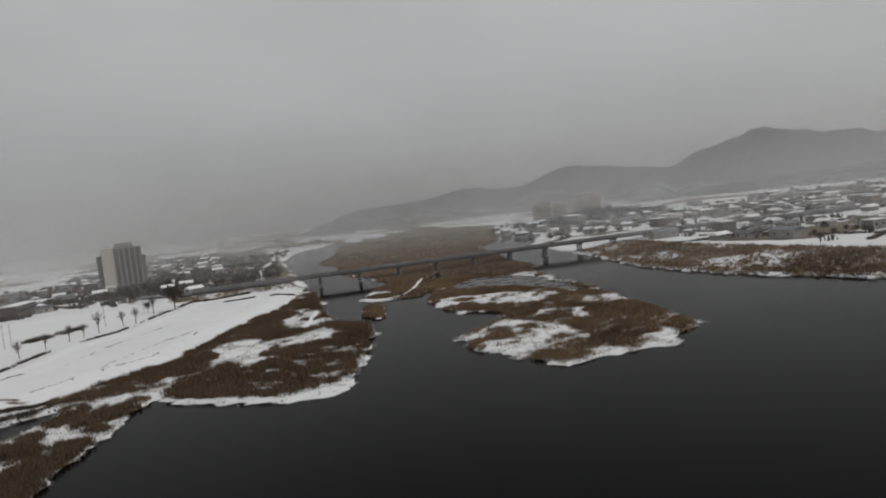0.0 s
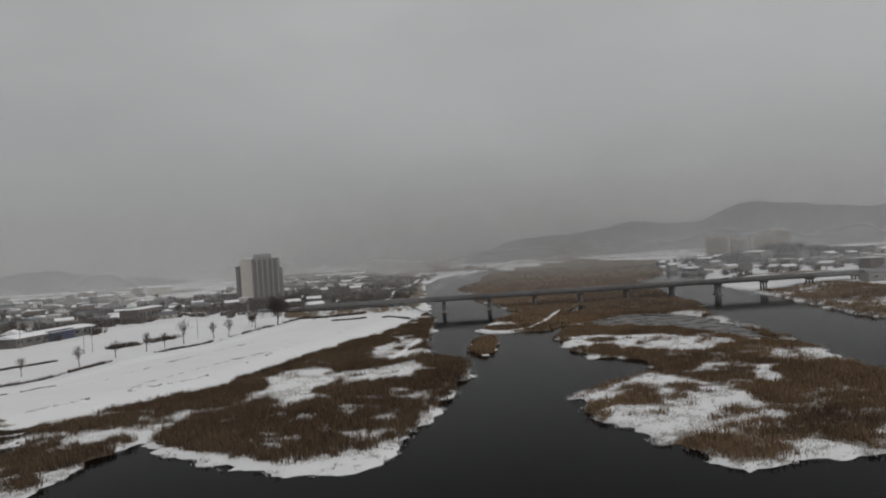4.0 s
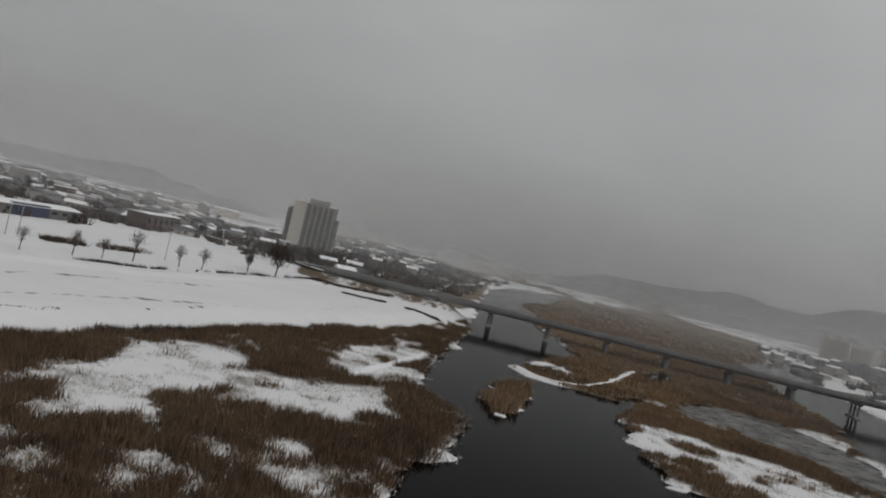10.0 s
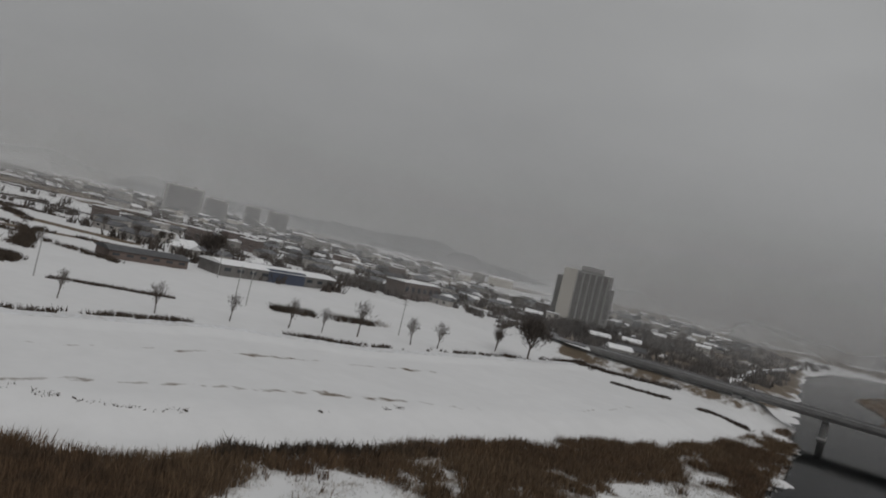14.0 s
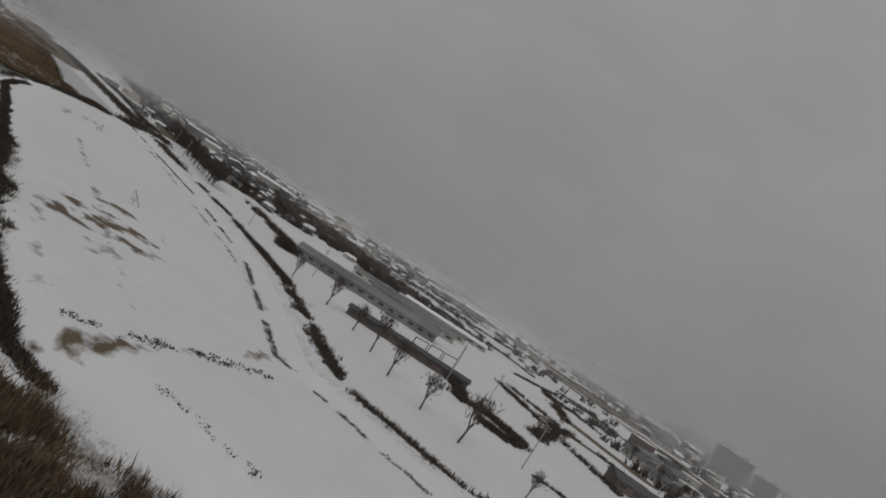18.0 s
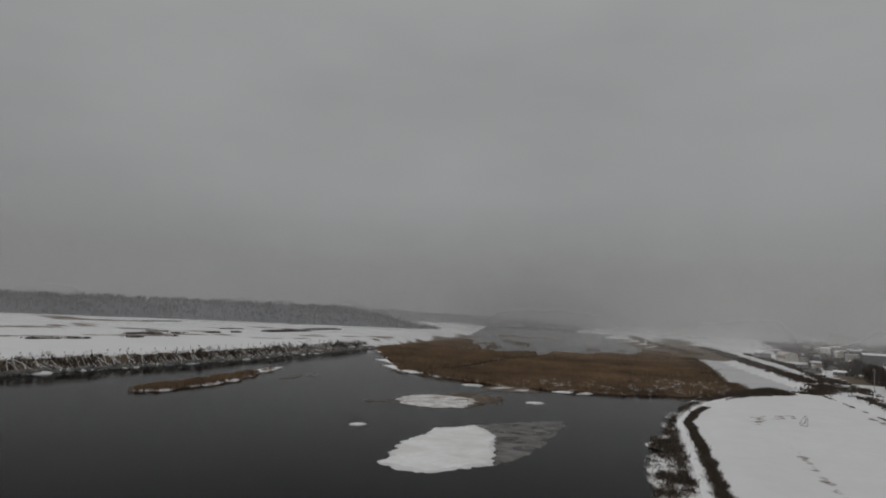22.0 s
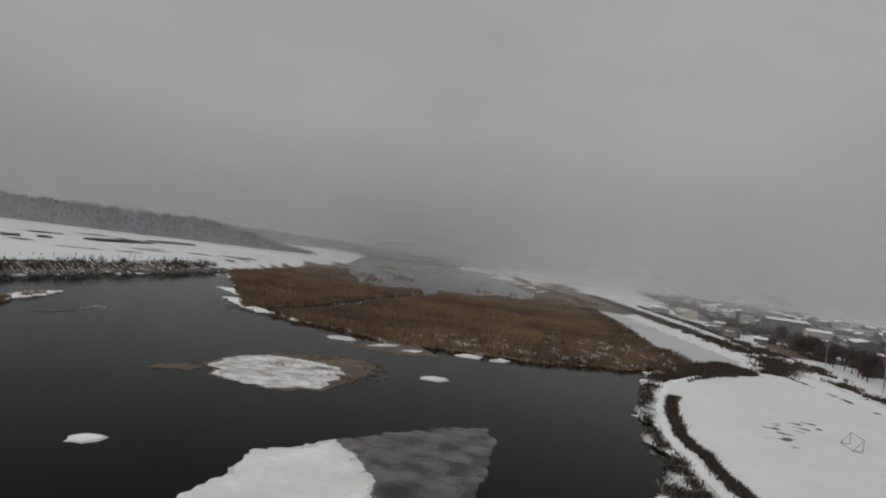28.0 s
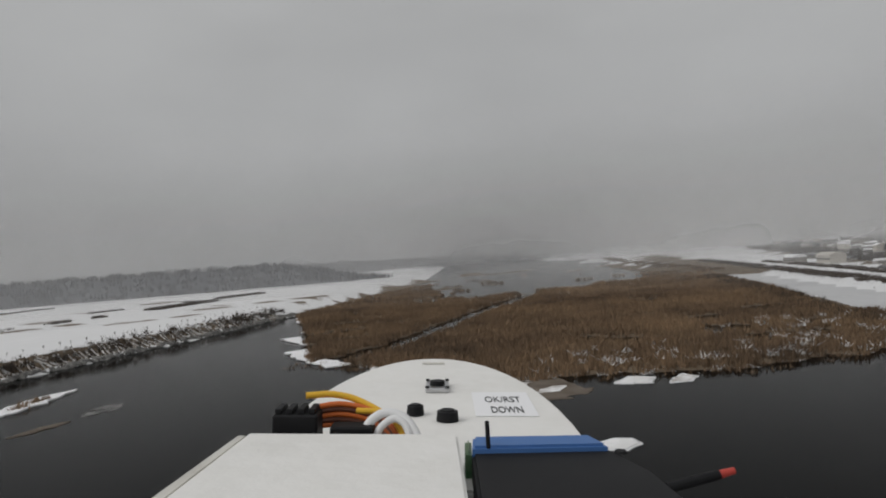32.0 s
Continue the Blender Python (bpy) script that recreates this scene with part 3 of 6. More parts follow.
    for track, value in (([(-116, 244), (-138, 257), (-162, 270)], 0.39), ([(-82, 252), (-82, 288), (-76, 312)], 0.45), ([(-96, 257), (-90, 262)], 0.42), ([(-131, 237), (-173, 217)], 0.40), ([(-160, 268), (-116, 246)], 0.38), ([(-101, 261), (-106, 287), (-98, 312), (-84, 345)], 0.41), ([(-125, 290), (-118, 330), (-100, 380)], 0.38), ([(-190, 262), (-240, 243), (-300, 214), (-380, 176)], 0.41), ([(-140, 246), (-205, 216), (-290, 176)], 0.39), ([(-92, 330), (-70, 372), (-62, 430)], 0.39)):
        m = np.maximum(m, value * step(2.2, 0.4, 0.8 * waves(x, y, 13, 19) + line_distance(track, x, y)))
    far = 1.2 * patches(x, y, 110, 15) + 0.4 * patches(x, y, 30, 16)
    m = np.maximum(m, 0.72 * step(0.05, 0.75, far) * ((x < -480) & (y > 200 + (x + 450) * 0.39) | (y > 620) | (x > 230)))
    m = np.maximum(m, 0.70 * step(-0.3, 0.3, far) * ((x < -560) & (y > 172 + (x + 450) * 0.39) & (y < 330 + (x + 450) * 0.39)))
    m = np.maximum(m, 0.60 * step(0.55, 1.0, 1.3 * patches(0.8 * x + 0.45 * y, 2.4 * (y - 0.5 * x), 90, 25)) * (east < 0) * (y < -230) * (x > -620))
    slope = 14 - east + 0.8 * w
    m = np.where((y < 40) & (x < 120) & (x > -462), np.maximum(m, 0.86 * step(2.6, 4.2, slope) * step(11.5, 10.0, slope)), m)
    return np.clip(m, 0, 1)


# one sheet of ground, with lines close together round the river and wide apart far off
def grid_lines(a, b, near, far, grow=1.16):
    mid = list(np.arange(a, b + near, near))
    for sign in (1, -1):
        s, p = near, mid[-1] if sign > 0 else mid[0]
        while abs(p) < far:
            s *= grow
            p += sign * s
            mid.append(p) if sign > 0 else mid.insert(0, p)
    return np.array(mid)


def build_ground():
    gx, gy = grid_lines(-480, 240, 1.9, 6500), grid_lines(-140, 560, 1.9, 6500)
    x, y = np.meshgrid(gx, gy)
    z = land_height(x, y)
    nx, ny = len(gx), len(gy)
    co = np.stack([x, y, z], -1).reshape(-1, 3)
    i = np.arange(nx * ny).reshape(ny, nx)
    quads = np.stack([i[:-1, :-1], i[:-1, 1:], i[1:, 1:], i[1:, :-1]], -1).reshape(-1, 4)
    me = bpy.data.meshes.new("ground")
    me.vertices.add(len(co))
    me.vertices.foreach_set("co", co.ravel())
    me.loops.add(quads.size)
    me.loops.foreach_set("vertex_index", quads.ravel().astype(np.int32))
    me.polygons.add(len(quads))
    me.polygons.foreach_set("loop_start", np.arange(0, quads.size, 4, dtype=np.int32))
    me.polygons.foreach_set("use_smooth", np.ones(len(quads), bool))
    mask = me.attributes.new("litter", "FLOAT", "POINT")
    mask.data.foreach_set("value", litter(x, y).ravel().astype(np.float32))
    me.materials.append(M_GROUND)
    me.update(calc_edges=True)
    me.validate()
    return tagged(new("ground", me), "snow-covered river plain with brown reed litter showing through", "ground", kind="structure")


ground = build_ground()
water = tagged(mesh_object("water", [(-6000, -6000, 0), (6000, -6000, 0), (6000, 6000, 0), (-6000, 6000, 0)], [(0, 1, 2, 3)], M_WATER),
               "dark calm winter river water", "water", kind="structure")


def ground_many(pairs):
    a = np.array(pairs, float)
    return land_height(a[:, 0], a[:, 1])


def ground_at(x, y):
    return float(land_height(np.array([float(x)]), np.array([float(y)]))[0])


def sheet_mesh(name, poly, z, mat, seed, thick, wobble, step_m):
    """A low slab with an uneven outline: ice, a snow crust."""
    jig = random.Random(seed)
    pts = []
    for (ax, ay), (bx, by) in zip(poly, poly[1:] + poly[:1]):
        n = max(1, int(math.hypot(bx - ax, by - ay) / step_m))
        for k in range(n):
            px, py = ax + (bx - ax) * k / n, ay + (by - ay) * k / n
            px, py = px + jig.uniform(-0.1, 0.1), py + jig.uniform(-0.1, 0.1)
            pts.append((px + wobble * float(waves(np.array(px), np.array(py), 7, 21) + 0.2 * waves(np.array(px), np.array(py), 3, 23)), py + wobble * float(waves(np.array(px), np.array(py), 7, 22) + 0.2 * waves(np.array(px), np.array(py), 3, 24))))
    bm = bmesh.new()
    low = [bm.verts.new((*p, z - 0.3)) for p in pts]
    high = [bm.verts.new((*p, z + thick * 0.4)) for p in pts]
    cx, cy = sum(p[0] for p in pts) / len(pts), sum(p[1] for p in pts) / len(pts)
    inner = [bm.verts.new((cx + (p[0] - cx) * 0.95, cy + (p[1] - cy) * 0.95, z + thick)) for p in pts]
    n = len(pts)
    for i in range(n):
        j = (i + 1) % n
        bm.faces.new((low[i], low[j], high[j], high[i]))
        bm.faces.new((high[i], high[j], inner[j], inner[i]))
    f = bm.faces.new(inner)
    bmesh.ops.triangulate(bm, faces=[f])
    bmesh.ops.recalc_face_normals(bm, faces=bm.faces)
    return part(name, bm, mat)


def flat_sheet(name, poly, z, mat, label, category, thick=0.12, kind="", wobble=1.2, step_m=0.8):
    return tagged(sheet_mesh(name, poly, z, mat, len(label), thick, wobble, step_m), label, category, kind=kind)


def floe(poly, z, rim, crust, label, shrink=0.86, wobble=1.0):
    """An ice floe: grey frozen rim with a white snow crust lying on it."""
    body = flat_sheet("ice_floe", poly, z, rim, label, "ice floe", wobble=wobble)
    cx, cy = sum(p[0] for p in poly) / len(poly), sum(p[1] for p in poly) / len(poly)
    inner = [(cx + (x - cx) * shrink, cy + (y - cy) * shrink) for x, y in poly]
    top = sheet_mesh("snow_crust", inner, z + 0.14, crust, 7, 0.10, wobble, 0.8)
    top.parent = body
    top["label"] = "white snow crust"
    return body


flat_sheet("frozen_pool", POOL, 0.62, M_POOL_ICE, "snow-covered frozen pool behind the levee", "ice", kind="structure")


# ---------------------------------------------------------------- hills and haze sheets
def ridge(name, points, heights, width, label, seed, rough=0.16, lift=3.0, woods=0):
    """A wooded hill along a line: a crest with slopes on both sides, uneven like tree tops."""
    r = np.random.RandomState(seed)
    pts, hs = [], []
    for (a, b), (ha, hb) in zip(zip(points, points[1:]), zip(heights, heights[1:])):
        n = max(2, int(math.hypot(b[0] - a[0], b[1] - a[1]) / (width * 0.10)))
        for k in range(n):
            u = k / n
            pts.append((a[0] + (b[0] - a[0]) * u, a[1] + (b[1] - a[1]) * u))
            s = u * u * (3 - 2 * u)
            hs.append(ha + (hb - ha) * s)
    pts.append(points[-1])
    hs.append(heights[-1])
    rows = 15
    verts, faces = [], []
    for i, ((x, y), h) in enumerate(zip(pts, hs)):
        j, k = max(i - 1, 0), min(i + 1, len(pts) - 1)
        tx, ty = pts[k][0] - pts[j][0], pts[k][1] - pts[j][1]
        l = math.hypot(tx, ty)
        nx, ny = -ty / l, tx / l
        for c in range(rows):
            u = c / (rows - 1) * 2 - 1
            f = max(0.0, 1 - abs(u) ** 1.5)
            z = lift + h * f * (1 + rough * r.uniform(-1, 1)) + (h * 0.05 * r.uniform(-1, 1) if f > 0 else -6)
            off = u * width + width * 0.07 * r.uniform(-1, 1)
            verts.append((x + nx * off, y + ny * off, z))
    for i in range(len(pts) - 1):
        for c in range(rows - 1):
            a = i * rows + c
            faces.append((a, a + 1, a + rows + 1, a + rows))
    hill = tagged(mesh_object(name, verts, faces, M_FOREST, smooth=True), label, "hill", kind="structure")
    if woods:
        # bare tree tops all over the slopes
        wv, wf = [], []
        for _ in range(woods):
            f = faces[r.randint(len(faces))]
            u, v = r.uniform(0, 1, 2)
            p = [(verts[f[0]][k] * (1 - u) + verts[f[1]][k] * u) * (1 - v) + (verts[f[3]][k] * (1 - u) + verts[f[2]][k] * u) * v for k in range(3)]
            if p[2] < lift + 1:
                continue
            for _ in range(5):
                a, w, h = r.uniform(0, 2 * math.pi), r.uniform(0.5, 1.3), r.uniform(4, 8)
                bx, by = p[0] + r.normal(0, 1.6), p[1] + r.normal(0, 1.6)
                i = len(wv)
                wv += [(bx - w * math.cos(a), by - w * math.sin(a), p[2] - 1), (bx + w * math.cos(a), by + w * math.sin(a), p[2] - 1), (bx + r.normal(0, 0.8), by + r.normal(0, 0.8), p[2] + h)]
                wf.append((i, i + 1, i + 2))
        tagged(mesh_object("hill_woods", wv, wf, M_FOREST), "bare grey winter woods covering a hill", "woods", kind="stuff")
    return hill


ridge("wooded_hill", [(-930, -590), (-800, -650), (-560, -770), (-250, -850), (150, -860), (700, -760), (1300, -520)], [3, 27, 26, 24, 28, 36, 36], 130, "low hill with bare grey winter woods", 3, 0.05, woods=9000)
ridge("far_wooded_hill", [(-2200, -1200), (-1700, -1180), (-1200, -1150), (-900, -1250)], [8, 21, 25, 22], 200, "distant low wooded hill in mist", 4, 0.05, woods=3000)
ridge("mountain", [(60, 2560), (250, 2535), (440, 2500), (600, 2470), (800, 2420), (960, 2350), (1100, 2290), (1260, 2190), (1400, 2100), (1520, 2020), (1660, 1930), (1850, 1800), (2050, 1600), (2250, 1100), (2400, 500)],
      [30, 70, 78, 100, 88, 138, 118, 92, 150, 184, 150, 122, 168, 190, 160], 330, "misty grey mountain range", 5, 0.05)
ridge("near_mountain", [(900, 1750), (1150, 1560), (1350, 1300), (1600, 900), (1750, 500)], [8, 30, 36, 52, 44], 240, "misty grey wooded mountain", 6, 0.08)
ridge("west_mountain", [(-1900, 1450), (-1500, 1830), (-1340, 1930), (-1160, 2045), (-1100, 2080), (-980, 2130), (-850, 2200)], [24, 36, 44, 60, 42, 26, 10], 190, "faint misty mountain behind the town", 8, 0.05)
ridge("wooded_knoll", [(290, 880), (370, 900), (470, 900)], [3, 15, 4], 50, "small dark wooded knoll", 9, 0.08, woods=700)


# Grey see-through surface that imitates haze by veiling what lies behind.
def haze_sheet_material(amount):
    m = bpy.data.materials.new("see_through_haze")
    m.use_nodes = True
    n, l = m.node_tree.nodes, m.node_tree.links
    n.clear()
    out = n.new("ShaderNodeOutputMaterial")
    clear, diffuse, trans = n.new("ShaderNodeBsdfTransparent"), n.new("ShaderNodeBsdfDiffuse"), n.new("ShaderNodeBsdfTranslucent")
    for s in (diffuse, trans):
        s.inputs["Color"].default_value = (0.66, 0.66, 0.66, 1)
    both, mix = n.new("ShaderNodeMixShader"), n.new("ShaderNodeMixShader")
    l.new(diffuse.outputs[0], both.inputs[1])
    l.new(trans.outputs[0], both.inputs[2])
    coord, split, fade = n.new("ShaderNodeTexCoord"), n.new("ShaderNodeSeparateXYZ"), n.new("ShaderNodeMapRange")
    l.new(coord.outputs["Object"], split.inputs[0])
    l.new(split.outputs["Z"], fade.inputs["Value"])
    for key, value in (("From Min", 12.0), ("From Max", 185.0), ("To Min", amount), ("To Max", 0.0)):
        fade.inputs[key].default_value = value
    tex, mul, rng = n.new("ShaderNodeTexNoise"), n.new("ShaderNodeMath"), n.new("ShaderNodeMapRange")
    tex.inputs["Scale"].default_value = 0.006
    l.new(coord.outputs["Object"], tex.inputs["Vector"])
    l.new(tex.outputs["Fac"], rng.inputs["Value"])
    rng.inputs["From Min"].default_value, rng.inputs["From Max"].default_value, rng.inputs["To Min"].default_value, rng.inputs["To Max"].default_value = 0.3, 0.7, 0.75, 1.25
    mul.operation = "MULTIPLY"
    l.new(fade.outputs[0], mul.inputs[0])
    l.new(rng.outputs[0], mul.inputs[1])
    # thin close to the ground, so that the sheet has no lower edge
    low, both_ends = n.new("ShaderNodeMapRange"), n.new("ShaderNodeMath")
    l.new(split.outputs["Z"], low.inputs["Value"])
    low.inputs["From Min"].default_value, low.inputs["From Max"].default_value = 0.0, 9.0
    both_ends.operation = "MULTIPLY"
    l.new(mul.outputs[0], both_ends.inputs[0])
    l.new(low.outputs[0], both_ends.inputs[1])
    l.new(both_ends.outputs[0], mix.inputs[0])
    l.new(clear.outputs[0], mix.inputs[1])
    l.new(both.outputs[0], mix.inputs[2])
    l.new(mix.outputs[0], out.inputs[0])
    return m


def haze_sheet(radius, amount):
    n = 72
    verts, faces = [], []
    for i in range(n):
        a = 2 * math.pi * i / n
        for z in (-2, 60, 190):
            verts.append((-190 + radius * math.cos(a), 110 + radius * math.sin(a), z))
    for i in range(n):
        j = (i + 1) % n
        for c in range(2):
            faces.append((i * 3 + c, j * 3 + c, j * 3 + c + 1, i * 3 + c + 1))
    tagged(mesh_object("haze_sheet", verts, faces, haze_sheet_material(amount), smooth=True), "see-through grey sheet imitating distant haze", "mist", kind="structure")


# Nested upright rings, added to stand in for haze over far land.
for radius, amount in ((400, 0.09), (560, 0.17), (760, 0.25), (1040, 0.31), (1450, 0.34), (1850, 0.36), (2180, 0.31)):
    haze_sheet(radius, amount)


# ---------------------------------------------------------------- bridge and roads
BRIDGE_Y, DECK_Z = 510, 8.6


def build_bridge():
    bridge = tagged(thing("road_bridge", pose(0, BRIDGE_Y, 0)), "long grey concrete girder road bridge over the river", "bridge")
    x0, x1 = -104, 330
    bm = bmesh.new()
    box(bm, x0, x1, -6.0, 6.0, DECK_Z - 0.55, DECK_Z)
    part("deck", bm, M_DARK_CONCRETE, bridge)
    bm = bmesh.new()
    box(bm, x0, x1, -4.8, 4.8, DECK_Z + 0.004, DECK_Z + 0.06)
    part("carriageway", bm, M_ASPHALT, bridge, "wet grey asphalt with thin snow")
    for y in (-3.9, -1.3, 1.3, 3.9):
        bm = bmesh.new()
        box(bm, x0, x1, y - 0.35, y + 0.35, DECK_Z - 1.9, DECK_Z - 0.554)
        part("girder", bm, M_DARK_CONCRETE, bridge)
    for y in (-5.8, 5.8):
        bm = bmesh.new()
        bevelled_box(bm, x0, x1, y - 0.2, y + 0.2, DECK_Z + 0.004, DECK_Z + 0.75, 0.04)
        parapet = part("parapet", bm, M_DARK_CONCRETE, bridge)
        bm = bmesh.new()
        box(bm, x0, x1, y - 0.05, y + 0.05, DECK_Z + 1.05, DECK_Z + 1.13)
        part("handrail", bm, M_METAL, parapet, "grey metal handrail")
        post = bmesh.new()
        box(post, -0.05, 0.05, y - 0.05, y + 0.05, DECK_Z + 0.75, DECK_Z + 1.05)
        me = bpy.data.meshes.new("rail_post")
        post.to_mesh(me)
        post.free()
        me.materials.append(M_METAL)
        for k in range(int((x1 - x0) / 6)):
            ob = new("rail_post", me)
            ob.parent, ob.location = parapet, (x0 + 3 + 6 * k, 0, 0)
    # piers: a cap on two round columns, with a footing at the water
    cap_bm, col_bm, foot_bm = bmesh.new(), bmesh.new(), bmesh.new()
    vs = box(cap_bm, -1.0, 1.0, -5.4, 5.4, DECK_Z - 3.0, DECK_Z - 1.904)
    for v in vs:
        if v.co.z < DECK_Z - 2.5:
            v.co.y *= 0.72
    rod(col_bm, (0, 0, -1.5), (0, 0, DECK_Z - 3.0), 1.1, sides=12)
    bevelled_box(foot_bm, -1.5, 1.5, -5.0, 5.0, -1.8, 0.7, 0.2)
    meshes = []
    for name, bm, mat in (("pier_cap", cap_bm, M_DARK_CONCRETE), ("pier_column", col_bm, M_DARK_CONCRETE), ("pier_footing", foot_bm, M_CONCRETE)):
        me = bpy.data.meshes.new(name)
        bm.to_mesh(me)
        bm.free()
        me.materials.append(mat)
        meshes.append(me)
    bm = bmesh.new()
    rod(bm, (0, 0, -1.5), (0, 0, DECK_Z - 3.0), 0.55, sides=10)
    slim = bpy.data.meshes.new("pier_column")
    bm.to_mesh(slim)
    bm.free()
    slim.materials.append(M_DARK_CONCRETE)
    bm = bmesh.new()
    bevelled_box(bm, -49, -45.5, -6.2, 6.2, -1.5, DECK_Z - 1.91, 0.1)
    part("abutment", bm, M_DARK_CONCRETE, bridge)
    for k in range(0, 12):
        cap = new("pier_cap", meshes[0])
        cap.parent, cap.location = bridge, (-19 + 28 * k, 0, 0)
        for y in (-2.6, 2.6) if k < 6 else (-3.7, 0, 3.7):
            col = new("pier_column", meshes[1] if k < 6 else slim)
            col.parent, col.location = cap, (0, y, 0)
        foot = new("pier_footing", meshes[2])
        foot.parent = cap
    return bridge


build_bridge()


def ribbon(name, pts, width, mat, label, category, z_off=0.06, kind="structure", thick=0.25):
    """A strip with thickness along a line on the ground."""
    fine = []
    for a, b in zip(pts, pts[1:]):
        n = max(1, int(math.hypot(b[0] - a[0], b[1] - a[1]) / 4))
        for k in range(n):
            fine.append([a[i] + (b[i] - a[i]) * k / n for i in range(len(a))])
    fine.append(list(pts[-1]))
    verts, faces = [], []
    ways = []
    for i, p in enumerate(fine):
        j, k = max(i - 1, 0), min(i + 1, len(fine) - 1)
        tx, ty = fine[k][0] - fine[j][0], fine[k][1] - fine[j][1]
        l = math.hypot(tx, ty) or 1
        nx, ny = -ty / l * width / 2, tx / l * width / 2
        ways.append((nx, ny))
    sides = [ground_many([(p[0] + n[0] * s, p[1] + n[1] * s) for p, n in zip(fine, ways)]) for s in (-1, 0, 1)]
    for i, (p, (nx, ny)) in enumerate(zip(fine, ways)):
        h = p[2] if len(p) > 2 else max(float(q[i]) for q in sides) + z_off
        for s, dz in ((1, -thick), (1, 0), (-1, 0), (-1, -thick)):
            verts.append((p[0] + nx * s, p[1] + ny * s, h + dz))
    for i in range(len(fine) - 1):
        for c in range(3):
            a = i * 4 + c
            faces.append((a, a + 4, a + 5, a + 1))
    return tagged(mesh_object(name, verts, faces, mat), label, category, kind=kind)


ribbon("road", [(-104, 510, 8.6), (-122, 516, 7.9), (-138, 535, 6.8), (-148, 570, 5.4), (-158, 620, 4.3), (-170, 700, 3.6)], 11, M_ASPHALT, "grey wet road running from the bridge into the town", "road", thick=0.5)
ribbon("street", [(-262, 440), (-300, 470), (-358, 509), (-430, 560), (-520, 640)], 7, M_ASPHALT, "grey wet street leading into the town", "road")
ribbon("street", [(-170, 700), (-230, 690), (-330, 660), (-480, 690)], 7, M_ASPHALT, "grey wet street through the town", "road")
ribbon("road", [(330, 510, 8.6), (420, 512, 7.0), (560, 530, 5.0), (800, 560, 5.0)], 11, M_ASPHALT, "grey road beyond the bridge", "road", thick=4.0)
M_ROAD_SNOW = material("trodden_snow", (0.66, 0.67, 0.69), 0.8, (0.8, (0.30, 0.27, 0.24), 0.55), (0.15, (0.74, 0.75, 0.77), 0.6), 0.3, 2.0)
ribbon("levee_track", LEVEE, 3.6, M_ROAD_SNOW, "snowy track along the crest of the levee", "track")
ribbon("levee_track", [(-456, 150), (-510, 139), (-600, 92), (-700, 38), (-765, -4), (-1000, -125), (-1400, -340)], 6, M_ROAD_SNOW, "pale snowy levee road above the frozen pool", "track")
ribbon("bank_path", BANK_PATH, 1.7, M_SNOW, "snow-covered footpath along the river bank", "path")
ribbon("farm_track", [(-27, 372), (-30, 350), (-33, 332), (-34, 318)], 2.2, M_SNOW, "white snowy track through the reeds", "track")
ribbon("snow_bar", SNOW_BAR, 1.4, M_SNOW, "curved snowy bar at the edge of the marsh", "bank")
ribbon("far_track", [(-60, 560), (-70, 700), (-62, 900), (-58, 1150)], 7.0, M_SNOW, "snow-covered track along the far bank", "track")


# ---------------------------------------------------------------- buildings
def window_mesh(name, w, h, depth=0.25, glass=None):
    bm = bmesh.new()
    box(bm, -w / 2, w / 2, -depth, 0.06, 0, h)
    me = bpy.data.meshes.new(name)
    bm.to_mesh(me)
    bm.free()
    me.materials.append(glass or M_GLASS)
    return me


